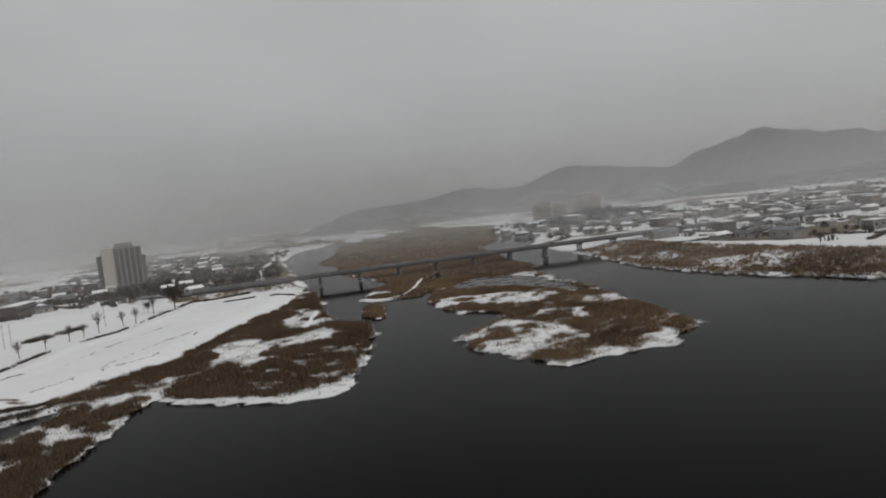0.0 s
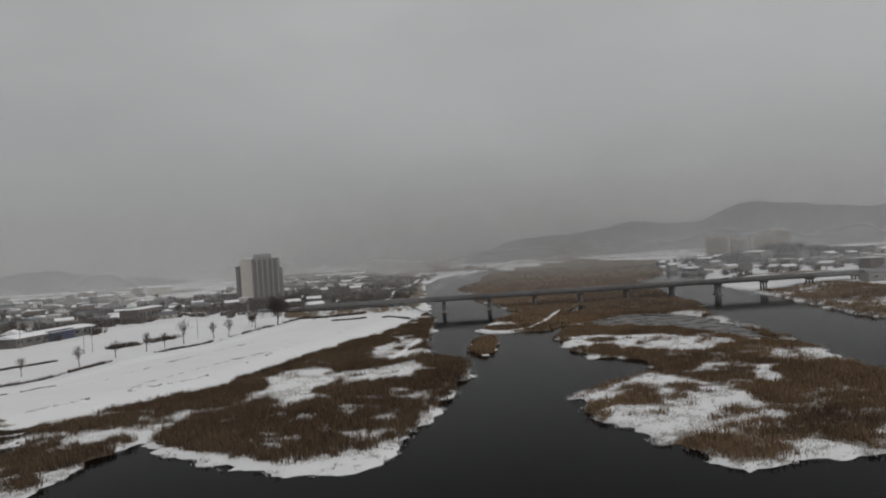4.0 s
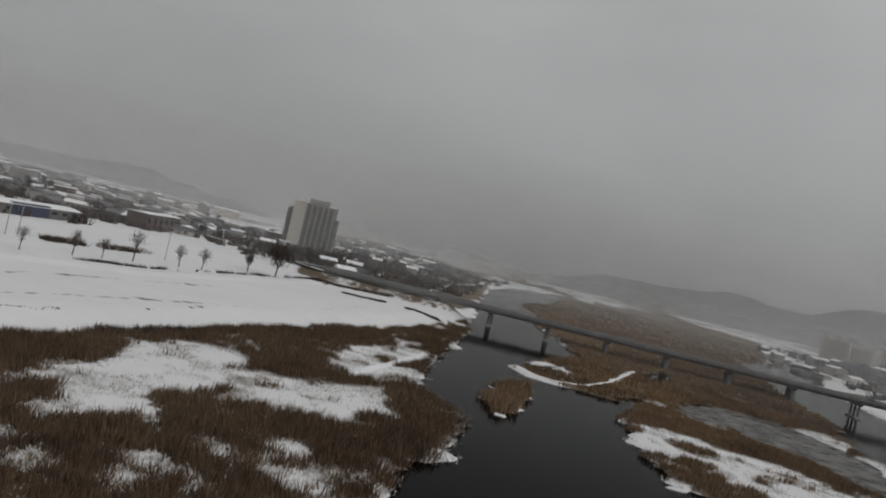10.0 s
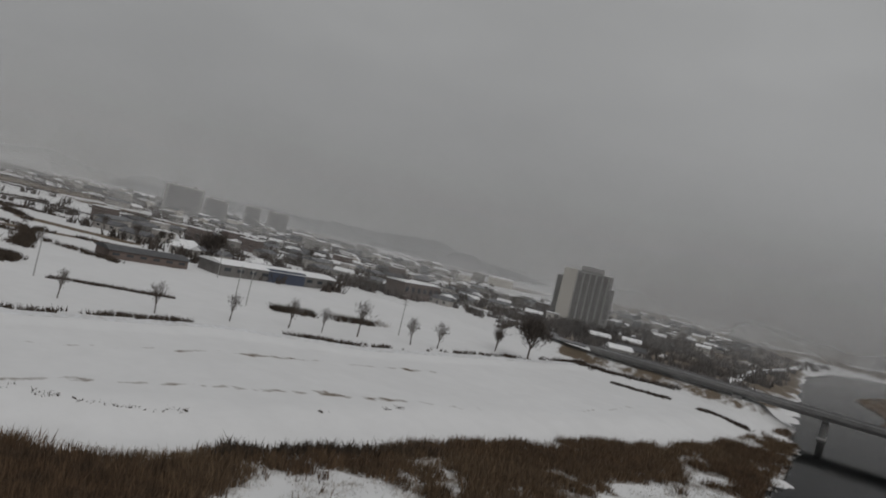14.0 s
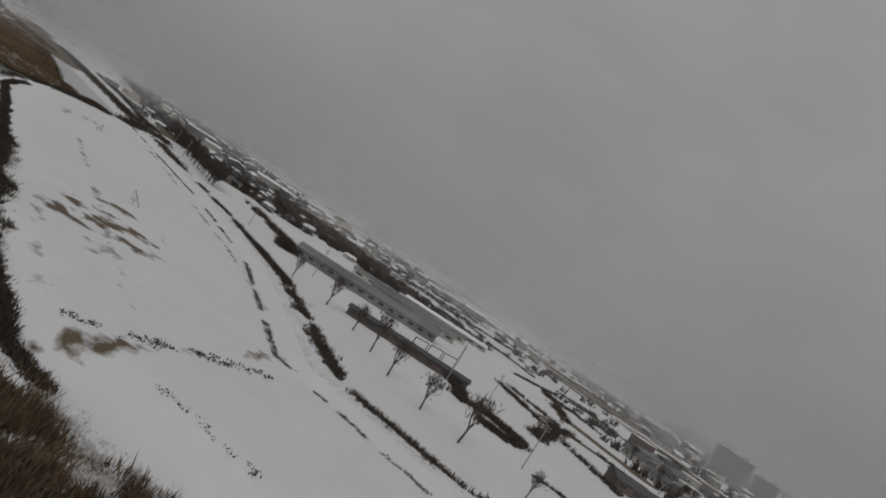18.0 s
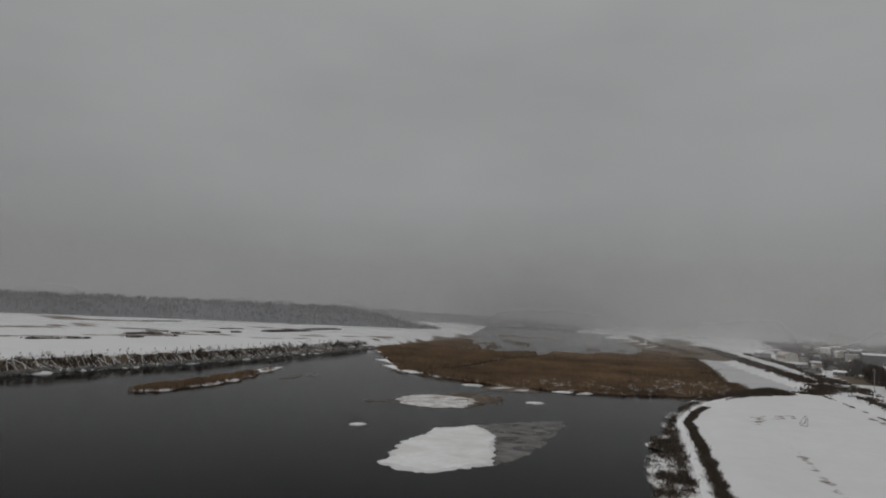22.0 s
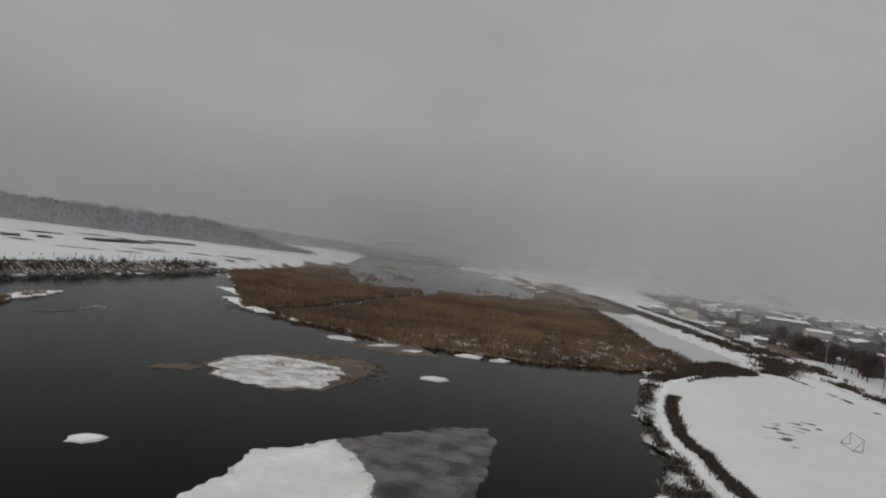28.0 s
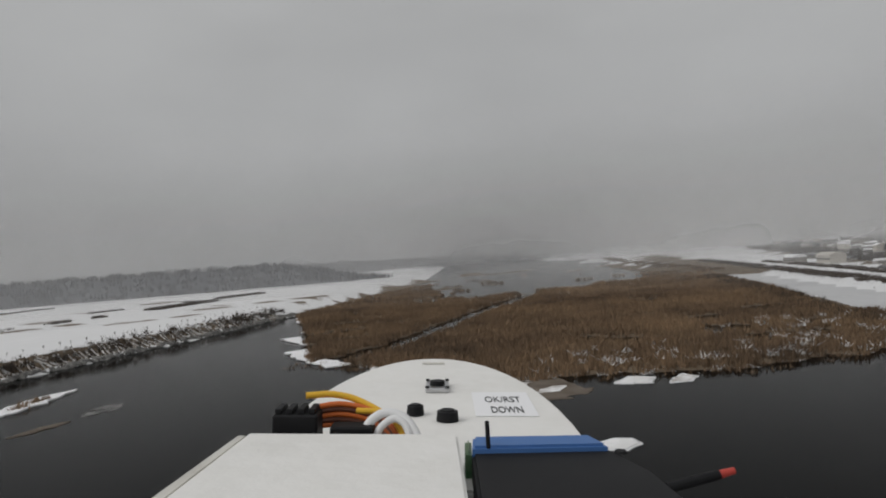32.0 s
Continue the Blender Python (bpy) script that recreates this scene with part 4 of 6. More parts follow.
def build_tower():
    """A tall slab block: pale blind flank, grey face with dark window bays between piers, a lower wing, a plant room on the roof."""
    tower = tagged(thing("tower_block", pose(-196, 742, 3.6, 0, 0, 12)), "tall slab tower block with cream flank and dark grey windows", "building")
    bm = bmesh.new()
    bevelled_box(bm, -17, 17, -9, 9, 0, 38.5, 0.15)
    part("wall", bm, M_DARK_CONCRETE, tower)
    bm = bmesh.new()
    bevelled_box(bm, -18.2, -8.2, -9.7, -8.9, 0, 39.6, 0.1)
    part("flank_panel", bm, M_WALL_PALE, tower, "blind cream wall panel")
    bm = bmesh.new()
    bevelled_box(bm, -23, -17.05, -6, 7, 0, 33, 0.12)
    part("wing", bm, M_DARK_CONCRETE, tower)
    bm = bmesh.new()
    bevelled_box(bm, 17.05, 20, -7, 7, 0, 30, 0.12)
    part("stair_wing", bm, M_DARK_CONCRETE, tower)
    bm = bmesh.new()
    bevelled_box(bm, -17.4, 17.4, -9.4, 9.4, 38.5, 39.3, 0.08)
    part("parapet", bm, M_WALL_GREY, tower)
    bm = bmesh.new()
    bevelled_box(bm, -6, 10, -5, 5, 39.3, 43.6, 0.12)
    plant_room = part("plant_room", bm, M_DARK_CONCRETE, tower, "dark roof-top plant room")
    bm = bmesh.new()
    box(bm, -6.4, 10.4, -5.5, -5.05, 40.2, 43.2)
    part("roof_sign", bm, M_WALL_GREY, plant_room)
    for k in range(6):
        x = -7.6 + 4.7 * k
        bm = bmesh.new()
        bevelled_box(bm, x - 0.4, x + 0.4, -9.6, -9.0, 0, 38.4, 0.08)
        part("pier", bm, M_WALL_GREY, tower)
    me = window_mesh("window", 3.3, 2.35, glass=M_TOWER_GLASS)
    sill_bm = bmesh.new()
    box(sill_bm, -1.66, 1.66, -0.12, 0.1, -0.3, -0.004)
    sill = bpy.data.meshes.new("sill")
    sill_bm.to_mesh(sill)
    sill_bm.free()
    sill.materials.append(M_DARK_CONCRETE)
    for floor in range(13):
        for k in range(5):
            w = new("window", me)
            w.parent, w.location = tower, (-5.25 + 4.7 * k, -9.06, 2.0 + 2.8 * floor)
            s = new("sill", sill)
            s.parent = w
        w = new("window", me)
        w.parent, w.location = tower, (-20, -6.06, 1.6 + 2.45 * floor)
    return tower


build_tower()


def build_slab(name, w, d, h, floors, wall):
    block = thing(name)
    bm = bmesh.new()
    bevelled_box(bm, -w / 2, w / 2, -d / 2, d / 2, 0, h, 0.15)
    part("wall", bm, wall, block)
    bm = bmesh.new()
    bevelled_box(bm, -w / 2 - 0.3, w / 2 + 0.3, -d / 2 - 0.3, d / 2 + 0.3, h + 0.004, h + 0.9, 0.1)
    part("parapet", bm, M_WALL_PALE, block)
    for k in range(max(2, int(w / 22))):
        x = -w / 2 + w * (k + 0.5) / max(2, int(w / 22))
        bm = bmesh.new()
        bevelled_box(bm, x - 2.6, x + 2.6, -2.6, 2.6, h + 0.9, h + 4.2, 0.1)
        part("lift_house", bm, wall, block)
    for sign in (-1, 1):
        me = window_mesh("window_band", w * 0.86, 1.0)
        for f in range(floors):
            ob = new("window_band", me)
            ob.parent, ob.location = block, (0, sign * (d / 2 + 0.0), 1.2 + f * (h - 1) / floors)
            ob.rotation_euler[2] = 0 if sign < 0 else math.pi
    return block


slab = build_slab("apartment_block", 62, 12, 38, 13, M_WALL_GREY)
tagged(slab, "pale high-rise apartment block seen through mist", "building", "apartment blocks")
slab.matrix_basis = pose(-728, 774, 3.6, 0, 0, 52) @ Matrix.Diagonal((0.72, 1, 0.86, 1))
for x, y, along, up in ((-704, 804, 0.62, 0.80), (-676, 838, 0.42, 0.84), (-655, 862, 0.56, 0.84)):
    copy_thing(slab, pose(x, y, 3.6, 0, 0, 52) @ Matrix.Diagonal((along, 1, up, 1)))


beige = build_slab("beige_apartment_block", 30, 13, 30, 11, M_WALL_BEIGE)
tagged(beige, "beige high-rise apartment block in mist", "building", "beige apartment blocks")
beige.matrix_basis = pose(352, 1040, 3.6, 0, 0, -25)
for x, y, turn in ((388, 1060, -25), (418, 1046, -20), (450, 1068, -20)):
    copy_thing(beige, pose(x, y, 3.6, 0, 0, turn) @ Matrix.Diagonal((0.9, 1, 0.86 + 0.004 * (x - 388), 1)))


def build_house(w, d, h, wall, roof, pitch, snow=True):
    """A small town house: walls, pitched or flat snow-covered roof, door, windows."""
    house = thing("house")
    bm = bmesh.new()
    box(bm, -w / 2, w / 2, -d / 2, d / 2, -0.6, h)
    part("wall", bm, wall, house)
    bm = bmesh.new()
    o = 0.5
    if pitch:
        a = [(-w / 2 - o, -d / 2 - o, h), (w / 2 + o, -d / 2 - o, h), (w / 2 + o, d / 2 + o, h), (-w / 2 - o, d / 2 + o, h), (-w / 2 - o, 0, h + pitch), (w / 2 + o, 0, h + pitch)]
        low = [bm.verts.new((x, y, z + 0.004)) for x, y, z in a]
        up = [bm.verts.new((x, y, z + 0.26)) for x, y, z in a]
        for q in ((0, 1, 5, 4), (2, 3, 4, 5)):
            bm.faces.new([up[i] for i in q])
        for q in ((0, 1), (1, 5), (5, 2), (2, 3), (3, 4), (4, 0)):
            bm.faces.new((low[q[0]], low[q[1]], up[q[1]], up[q[0]]))
        bm.faces.new([low[i] for i in (0, 4, 3)])
        bm.faces.new([low[i] for i in (1, 2, 5)])
    else:
        bevelled_box(bm, -w / 2 - 0.2, w / 2 + 0.2, -d / 2 - 0.2, d / 2 + 0.2, h + 0.004, h + 0.4, 0.05)
    part("roof", bm, roof, house, "snow-covered roof" if snow else "dark roof")
    me = window_mesh("window", 1.5, 1.1, 0.1)
    for sx in (-0.28, 0.28):
        for sy in (-1, 1):
            ob = new("window", me)
            ob.parent, ob.location = house, (sx * w, sy * d / 2, h * 0.45)
            ob.rotation_euler[2] = 0 if sy < 0 else math.pi
    bm = bmesh.new()
    box(bm, -0.5, 0.5, -d / 2 - 0.08, -d / 2 + 0.1, 0, 2.05)
    part("door", bm, M_ROOF_DARK, house)
    return house


HOUSE_KINDS = [
    (build_house(11, 8, 3.4, M_WALL_TOWN, M_SNOW, 1.8), "small grey town house with a snow-covered pitched roof"),
    (build_house(9, 8, 5.6, M_WALL_TOWN, M_SNOW, 0), "two-storey grey house with a flat snowy roof"),
    (build_house(14, 9, 3.2, M_WALL_TOWN, M_ROOF_DARK, 1.9, False), "low house with a dark pitched roof"),
    (build_house(20, 10, 5.0, M_WALL_TOWN, M_ROOF_SHED, 1.6, False), "grey metal-roofed workshop building"),
    (build_house(12, 10, 8.2, M_WALL_BRICK, M_SNOW, 0), "three-storey brown brick house with a snowy flat roof"),
    (build_house(10, 7, 3.0, M_WALL_PALE, M_SNOW, 1.7), "small pale house with a snowy roof"),
]
HOUSE_BASE = []
rnd = random.Random(11)
placed = []


def town(x0, x1, y0, y1, count, turn, weights=(30, 16, 34, 8, 6, 5), size=1.0, swing=12):
    made, tries = 0, 0
    while made < count and tries < count * 30:
        tries += 1
        x, y = rnd.uniform(x0, x1), rnd.uniform(y0, y1)
        if any((x - a) ** 2 + (y - b) ** 2 < 15 ** 2 for a, b in placed):
            continue
        if abs(y - BRIDGE_Y) < 22 and x > -340 or math.hypot(x + 196, y - 742) < 34:
            continue
        if line_distance([(-104, 510), (-138, 535), (-148, 570), (-170, 700)], np.array(x), np.array(y)) < 17:
            continue
        placed.append((x, y))
        kind = rnd.choices(range(6), weights)[0]
        ob, label = HOUSE_KINDS[kind]
        m = pose(x, y, ground_at(x, y), 0, 0, turn + rnd.uniform(-swing, swing) + rnd.choice((0, 90))) @ Matrix.Diagonal((size, size, size, 1))
        if ob not in HOUSE_BASE:
            HOUSE_BASE.append(ob)
            ob.matrix_basis = m
            tagged(ob, label, "house", "town houses")
        else:
            copy_thing(ob, m)
        made += 1


def levee_town(count, x0, x1, d0, d1):
    """Houses in a belt along the town side of the levee road."""
    made = 0
    while made < count:
        x = rnd.uniform(x0, x1)
        y = 185 + (x + 450) * 0.39 + rnd.uniform(d0, d1)
        before = len(placed)
        town(x - 3, x + 3, y - 3, y + 3, 1, 22, (40, 6, 40, 1, 0, 14), 0.68, 40)
        made += max(1, len(placed) - before)


town(-330, -110, 560, 900, 44, 20)
town(-430, -245, 440, 700, 46, 15)
town(-640, -260, 600, 850, 36, 15)
levee_town(42, -700, -480, 0, 130)
levee_town(64, -980, -620, -30, 120)
town(235, 420, 330, 490, 20, 0)
town(260, 600, 530, 760, 34, 0)
for ob, label in HOUSE_KINDS:
    if ob not in HOUSE_BASE:
        town(-560, -300, 480, 620, 1, 10, [1 if HOUSE_KINDS[k][0] is ob else 0 for k in range(6)])


def far_town(areas, seed, label):
    """Crowded distant houses: walls and roofs in one mesh."""
    r = random.Random(seed)
    verts, faces, slots, spots, n = [], [], [], [], 0
    for x0, x1, y0, y1, slope, count in areas:
        for k in range(count):
            x = r.uniform(x0, x1)
            spots.append((x, r.uniform(y0, y1) + slope * (x - x0)))
    base = ground_many(spots)
    for x, y in spots:
        w, d, h, p = r.uniform(4, 9), r.uniform(3.5, 5.5), r.choice((3.0, 3.2, 3.6, 5.8, 8.4)), r.choice((0.2, 1.6, 1.9))
        if r.random() < 0.06:
            w, d, h = w * 2, d * 1.6, h + 3
        a = 0.35 + r.gauss(0, 0.12) + r.choice((0, math.pi / 2))
        c, s = math.cos(a), math.sin(a)
        g = float(base[n])
        n += 1
        i = len(verts)
        for px, py, pz in ((-w, -d, -1), (w, -d, -1), (w, d, -1), (-w, d, -1), (-w, -d, h), (w, -d, h), (w, d, h), (-w, d, h), (-w - 0.4, -d - 0.4, h), (w + 0.4, -d - 0.4, h), (w + 0.4, d + 0.4, h), (-w - 0.4, d + 0.4, h), (-w - 0.4, 0, h + p), (w + 0.4, 0, h + p)):
            verts.append((x + px * c - py * s, y + px * s + py * c, g + pz))
        faces += [tuple(i + q for q in f) for f in ((0, 1, 5, 4), (1, 2, 6, 5), (2, 3, 7, 6), (3, 0, 4, 7), (8, 9, 13, 12), (10, 11, 12, 13), (8, 12, 11), (9, 10, 13))]
        wall, roof = r.choice((0, 0, 0, 0, 1, 3, 3)), r.choice((2, 2, 2, 3, 3))
        slots += [wall] * 4 + [roof] * 2 + [wall] * 2
    ob = mesh_object("far_houses", verts, faces, M_FAR_WALL)
    for mat in (M_WALL_PALE, M_SNOW, M_ROOF_DARK):
        ob.data.materials.append(mat)
    ob.data.polygons.foreach_set("material_index", np.array(slots, np.int32))
    return tagged(ob, label, "houses", kind="stuff")


M_FAR_WALL = material("far_house_wall", (0.25, 0.24, 0.225), 0.9, (0.03, (0.15, 0.14, 0.135), 0.7), (0.01, (0.36, 0.34, 0.31), 0.6), island=0.3)
far_town([(-330, -110, 880, 1350, 0, 130), (-1150, -430, 720, 1150, 0, 260)], 21, "crowded misty town houses with snowy roofs")
far_town([(-1700, -700, -262, -40, 0.39, 430), (-1150, -700, 260, 420, 0.3, 22)], 22, "distant village houses along the levee with snowy roofs")
far_town([(400, 1000, 560, 1000, 0, 110), (420, 800, 250, 500, 0, 50), (215, 420, 640, 1000, 0.2, 80)], 23, "distant misty houses east of the river")


def long_building(name, x, y, turn, w, d, h, wall, roof, pitch, label, bays, bay=None):
    b = tagged(thing(name, pose(x, y, ground_at(x, y), 0, 0, turn)), label, "building")
    bm = bmesh.new()
    box(bm, -w / 2, w / 2, -d / 2, d / 2, -0.6, h)
    part("wall", bm, wall, b)
    bm = bmesh.new()
    rows = 9
    verts = []
    for k in range(rows):
        u = k / (rows - 1) * 2 - 1
        z = h + 0.004 + pitch * (1 - u * u)
        verts.append([bm.verts.new((s * (w / 2 + 0.5), u * (d / 2 + 0.5), z + dz)) for s in (-1, 1) for dz in (0, 0.22)])
    for a, c in zip(verts, verts[1:]):
        bm.faces.new((a[1], a[3], c[3], c[1]))
        bm.faces.new((a[0], c[0], c[2], a[2]))
        bm.faces.new((a[0], a[1], c[1], c[0]))
        bm.faces.new((a[2], c[2], c[3], a[3]))
    bm.faces.new((verts[0][0], verts[0][2], verts[0][3], verts[0][1]))
    bm.faces.new((verts[-1][0], verts[-1][1], verts[-1][3], verts[-1][2]))
    bm.faces.new([v[0] for v in verts])
    bm.faces.new([v[2] for v in verts][::-1])
    r = part("roof", bm, roof, b)
    if bay:
        bm = bmesh.new()
        box(bm, -w * 0.12, w * 0.2, -d / 2 - 0.3, d / 2 + 0.3, -0.5, h + 0.9)
        part("blue_bay", bm, bay, b, "bay clad in blue sheet metal")
    me = window_mesh("window", w / bays * 0.5, h * 0.3, 0.1)
    for k in range(bays):
        for sy in (-1, 1):
            ob = new("window", me)
            ob.parent, ob.location = b, (-w / 2 + w * (k + 0.5) / bays, sy * d / 2, h * 0.45)
            ob.rotation_euler[2] = 0 if sy < 0 else math.pi
    return b


long_building("long_shed", -331, 292, 83, 68, 14, 3.4, M_ROOF_SHED, M_ROOF_SHED, 2.2, "very long shed with a curved grey sheet roof", 14)
long_building("long_shed", -372, 320, 80, 48, 9, 3.4, M_WALL_TOWN, M_ROOF_SHED, 1.3, "low grey shed behind the long shed", 8)
long_building("long_shed", -404, 322, 81, 70, 10, 3.0, M_WALL_TOWN, M_ROOF_SHED, 1.4, "long low grey shed in the snowy fields", 9)
long_building("long_shed", -440, 352, 79, 56, 9, 2.8, M_WALL_TOWN, M_SNOW, 1.2, "long low shed with a snowy roof", 8)
long_building("factory", -233, 452, 84, 62, 16, 4.6, M_WALL_DARK, M_SNOW, 1.2, "grey factory with a blue sheet-metal bay and snowy roof", 10, M_WALL_BLUE)
long_building("workshop", -242, 395, 80, 30, 12, 3.0, M_WALL_BRICK, M_ROOF_DARK, 1.3, "low dark-roofed workshop at the edge of the field", 6)
long_building("brick_building", -228, 556, 88, 34, 13, 9.0, M_WALL_BRICK, M_SNOW, 0.6, "reddish brick building with a snowy roof", 6)
long_building("low_barn", -254, 304, 80, 44, 6, 2.4, M_WALL_BRICK, M_ROOF_DARK, 0.9, "long low dark-brown barn beside the sheds", 8)


long_building("farm_hall", -828, -8, 40, 16, 11, 5.0, M_WALL_TOWN, M_SNOW, 2.0, "grey farm hall with a snowy roof beside the levee road", 4)
long_building("farm_hall", -804, 22, 40, 19, 12, 6.0, M_WALL_PALE, M_WALL_PALE, 2.4, "tall pale farm hall with a light sheet roof", 5)
long_building("hillside_house", -742, -604, 30, 26, 12, 13, M_WALL_PALE, M_SNOW, 1.0, "pale building on the wooded hillside", 5)


# ---------------------------------------------------------------- trees and poles
def limb(bm, a, direction, length, r, depth, rand, tips):
    b = a + direction * length
    rod(bm, a, b, r, r * 0.6, 5 if depth < 2 else 4)
    tips.append((a + direction * length * 0.7, direction))
    if depth >= 2:
        tips.append((b, direction))
        return
    for _ in range(3):
        turn = Vector((rand.uniform(-1, 1), rand.uniform(-1, 1), rand.uniform(0.1, 1.2))).normalized()
        limb(bm, a + direction * length * rand.uniform(0.55, 1.0), (direction * 0.75 + turn * 0.75).normalized(), length * rand.uniform(0.55, 0.8), r * 0.55, depth + 1, rand, tips)


def build_tree(name, height, seed, twig_count, bushy=0.55):
    rand = random.Random(seed)
    tree = thing(name)
    bm, tips = bmesh.new(), []
    base, top = Vector((0, 0, -0.3)), Vector((rand.uniform(-0.2, 0.2), rand.uniform(-0.2, 0.2), height * 0.27))
    rod(bm, base, top, height * 0.022, height * 0.016, 7)
    for k in range(5):
        a = 2 * math.pi * k / 5 + rand.uniform(-0.4, 0.4)
        limb(bm, top - Vector((0, 0, height * 0.1 * rand.random())), Vector((math.cos(a) * bushy, math.sin(a) * bushy, 1)).normalized(), height * 0.27, height * 0.011, 0, rand, tips)
    part("trunk", bm, M_BARK, tree)
    verts, faces = [], []
    for k in range(twig_count):
        p, d = rand.choice(tips)
        o = Vector((rand.gauss(0, 1), rand.gauss(0, 1), rand.gauss(0, 1.0))) * height * 0.06
        a = p + o - d * height * 0.03
        t = (d + Vector((rand.uniform(-1, 1), rand.uniform(-1, 1), rand.uniform(-0.3, 1.0)))).normalized()
        side = t.cross(Vector((rand.uniform(-1, 1), rand.uniform(-1, 1), rand.uniform(-1, 1)))).normalized() * height * 0.009
        l = height * rand.uniform(0.07, 0.15)
        i = len(verts)
        verts += [a - side, a + side, a + t * l]
        faces.append((i, i + 1, i + 2))
    part_ob = mesh_object("crown", verts, faces, M_TWIG, tree)
    part_ob["label"] = "bare winter twigs"
    return tree


TREES = {
    "big": (build_tree("tree", 11.0, 5, 1700, 0.6), "large bare spreading tree in the snow"),
    "mid": (build_tree("tree", 8.0, 6, 800, 0.42), "bare leafless winter tree in the snow"),
    "small": (build_tree("tree", 5.2, 7, 150, 0.22), "young bare roadside tree in the snow"),
    "sapling": (build_tree("sapling", 4.6, 9, 46, 0.16), "thin bare sapling on the snowy far bank"),
    "slim": (build_tree("tree", 6.5, 8, 170, 0.35), "slim bare tree beside the levee"),
}
TREE_USED = set()


def plant(kind, x, y, scale=1.0, group="", label=""):
    ob, text = TREES[kind]
    m = pose(x, y, ground_at(x, y), 0, 0, rnd.uniform(0, 360)) @ Matrix.Diagonal((scale, scale, scale * rnd.uniform(0.9, 1.1), 1))
    if kind in TREE_USED:
        c = copy_thing(ob, m)
    else:
        TREE_USED.add(kind)
        ob.matrix_basis = m
        c = ob
    return tagged(c, label or text, "tree", group)


plant("big", -107, 452, 1.45)
plant("big", -257, 438, 1.15)
plant("mid", -124, 462, 0.9)
FAR_BANK_TOP = [(-40, -78), (-135, -70), (-170, -85), (-272, -122), (-384, -173), (-470, -216)]
ROW = [(-262, 262), (-248, 275), (-232, 284), (-216, 289), (-200, 293), (-185, 300), (-176, 308), (-162, 320), (-151, 337), (-147, 356), (-142, 372), (-138, 381), (-134, 392), (-126, 408), (-122, 417), (-119, 451)]
for x, y in ROW:
    plant("slim" if x < -170 else "small", x, y, rnd.uniform(1.05, 1.55), "roadside trees")
LEVEE_TREES = [(-398, 206), (-451, 184), (-640, 116), (-900, 2)]
for (ax, ay), (bx, by), count, kind in zip(LEVEE_TREES, LEVEE_TREES[1:], (8, 22, 22), ("big", "big", "mid")):
    for k in range(count):
        u = (k + rnd.uniform(-0.25, 0.25)) / count
        plant(kind, ax + (bx - ax) * u, ay + (by - ay) * u + rnd.uniform(-2, 2), rnd.uniform(0.6, 0.85) if kind == "big" else rnd.uniform(0.7, 1.1), "trees along the levee road")
for k in range(190):
    x, y = placed[rnd.randrange(len(placed))]
    plant(rnd.choice(("mid", "mid", "slim")), x + rnd.uniform(8, 14) * rnd.choice((-1, 1)), y + rnd.uniform(-12, 12), rnd.uniform(0.7, 1.3), "town trees")
for k in range(26):
    plant("mid", rnd.uniform(-190, -110), rnd.uniform(600, 760), rnd.uniform(0.8, 1.3), "trees round the tower block")
for k in range(14):
    plant("mid", rnd.uniform(230, 330), rnd.uniform(250, 330) + 12 * k * 0.5, rnd.uniform(0.7, 1.1), "trees on the east bank")


for (ax, ay), (bx, by) in zip(FAR_BANK_TOP, FAR_BANK_TOP[1:]):
    count = int(math.hypot(bx - ax, by - ay) / 7)
    for k in range(count):
        u = (k + rnd.uniform(-0.3, 0.3)) / count
        plant("sapling", ax + (bx - ax) * u, ay + (by - ay) * u, rnd.uniform(0.55, 1.0), "saplings along the far bank")


def build_pole():
    pole = thing("utility_pole")
    bm = bmesh.new()
    rod(bm, (0, 0, -0.6), (0, 0, 11.5), 0.17, 0.11, 8)
    part("shaft", bm, M_CONCRETE, pole)
    for z in (10.2, 11.0):
        bm = bmesh.new()
        box(bm, -1.1, 1.1, -0.06, 0.06, z - 0.06, z + 0.06)
        arm = part("crossarm", bm, M_METAL, pole)
        for x in (-0.95, 0.0 if z > 10.5 else -0.4, 0.95):
            bm = bmesh.new()
            rod(bm, (x, 0, z + 0.06), (x, 0, z + 0.32), 0.07, 0.04, 6)
            part("insulator", bm, M_WALL_PALE, arm)
    return pole


pole = tagged(build_pole(), "grey concrete utility pole with crossarms", "pole", "utility poles")
POLES = [(-188, 328), (-222, 414), (-137, 417), (-172, 379), (-170, 382), (-292, 268), (-262, 322), (-246, 318), (-238, 330), (-330, 236), (-460, 172), (-520, 150), (-128, 470)]
for k, (x, y) in enumerate(POLES):
    m = pose(x, y, ground_at(x, y), 0, 0, 30 + 20 * k)
    if k:
        copy_thing(pole, m)
    else:
        pole.matrix_basis = m


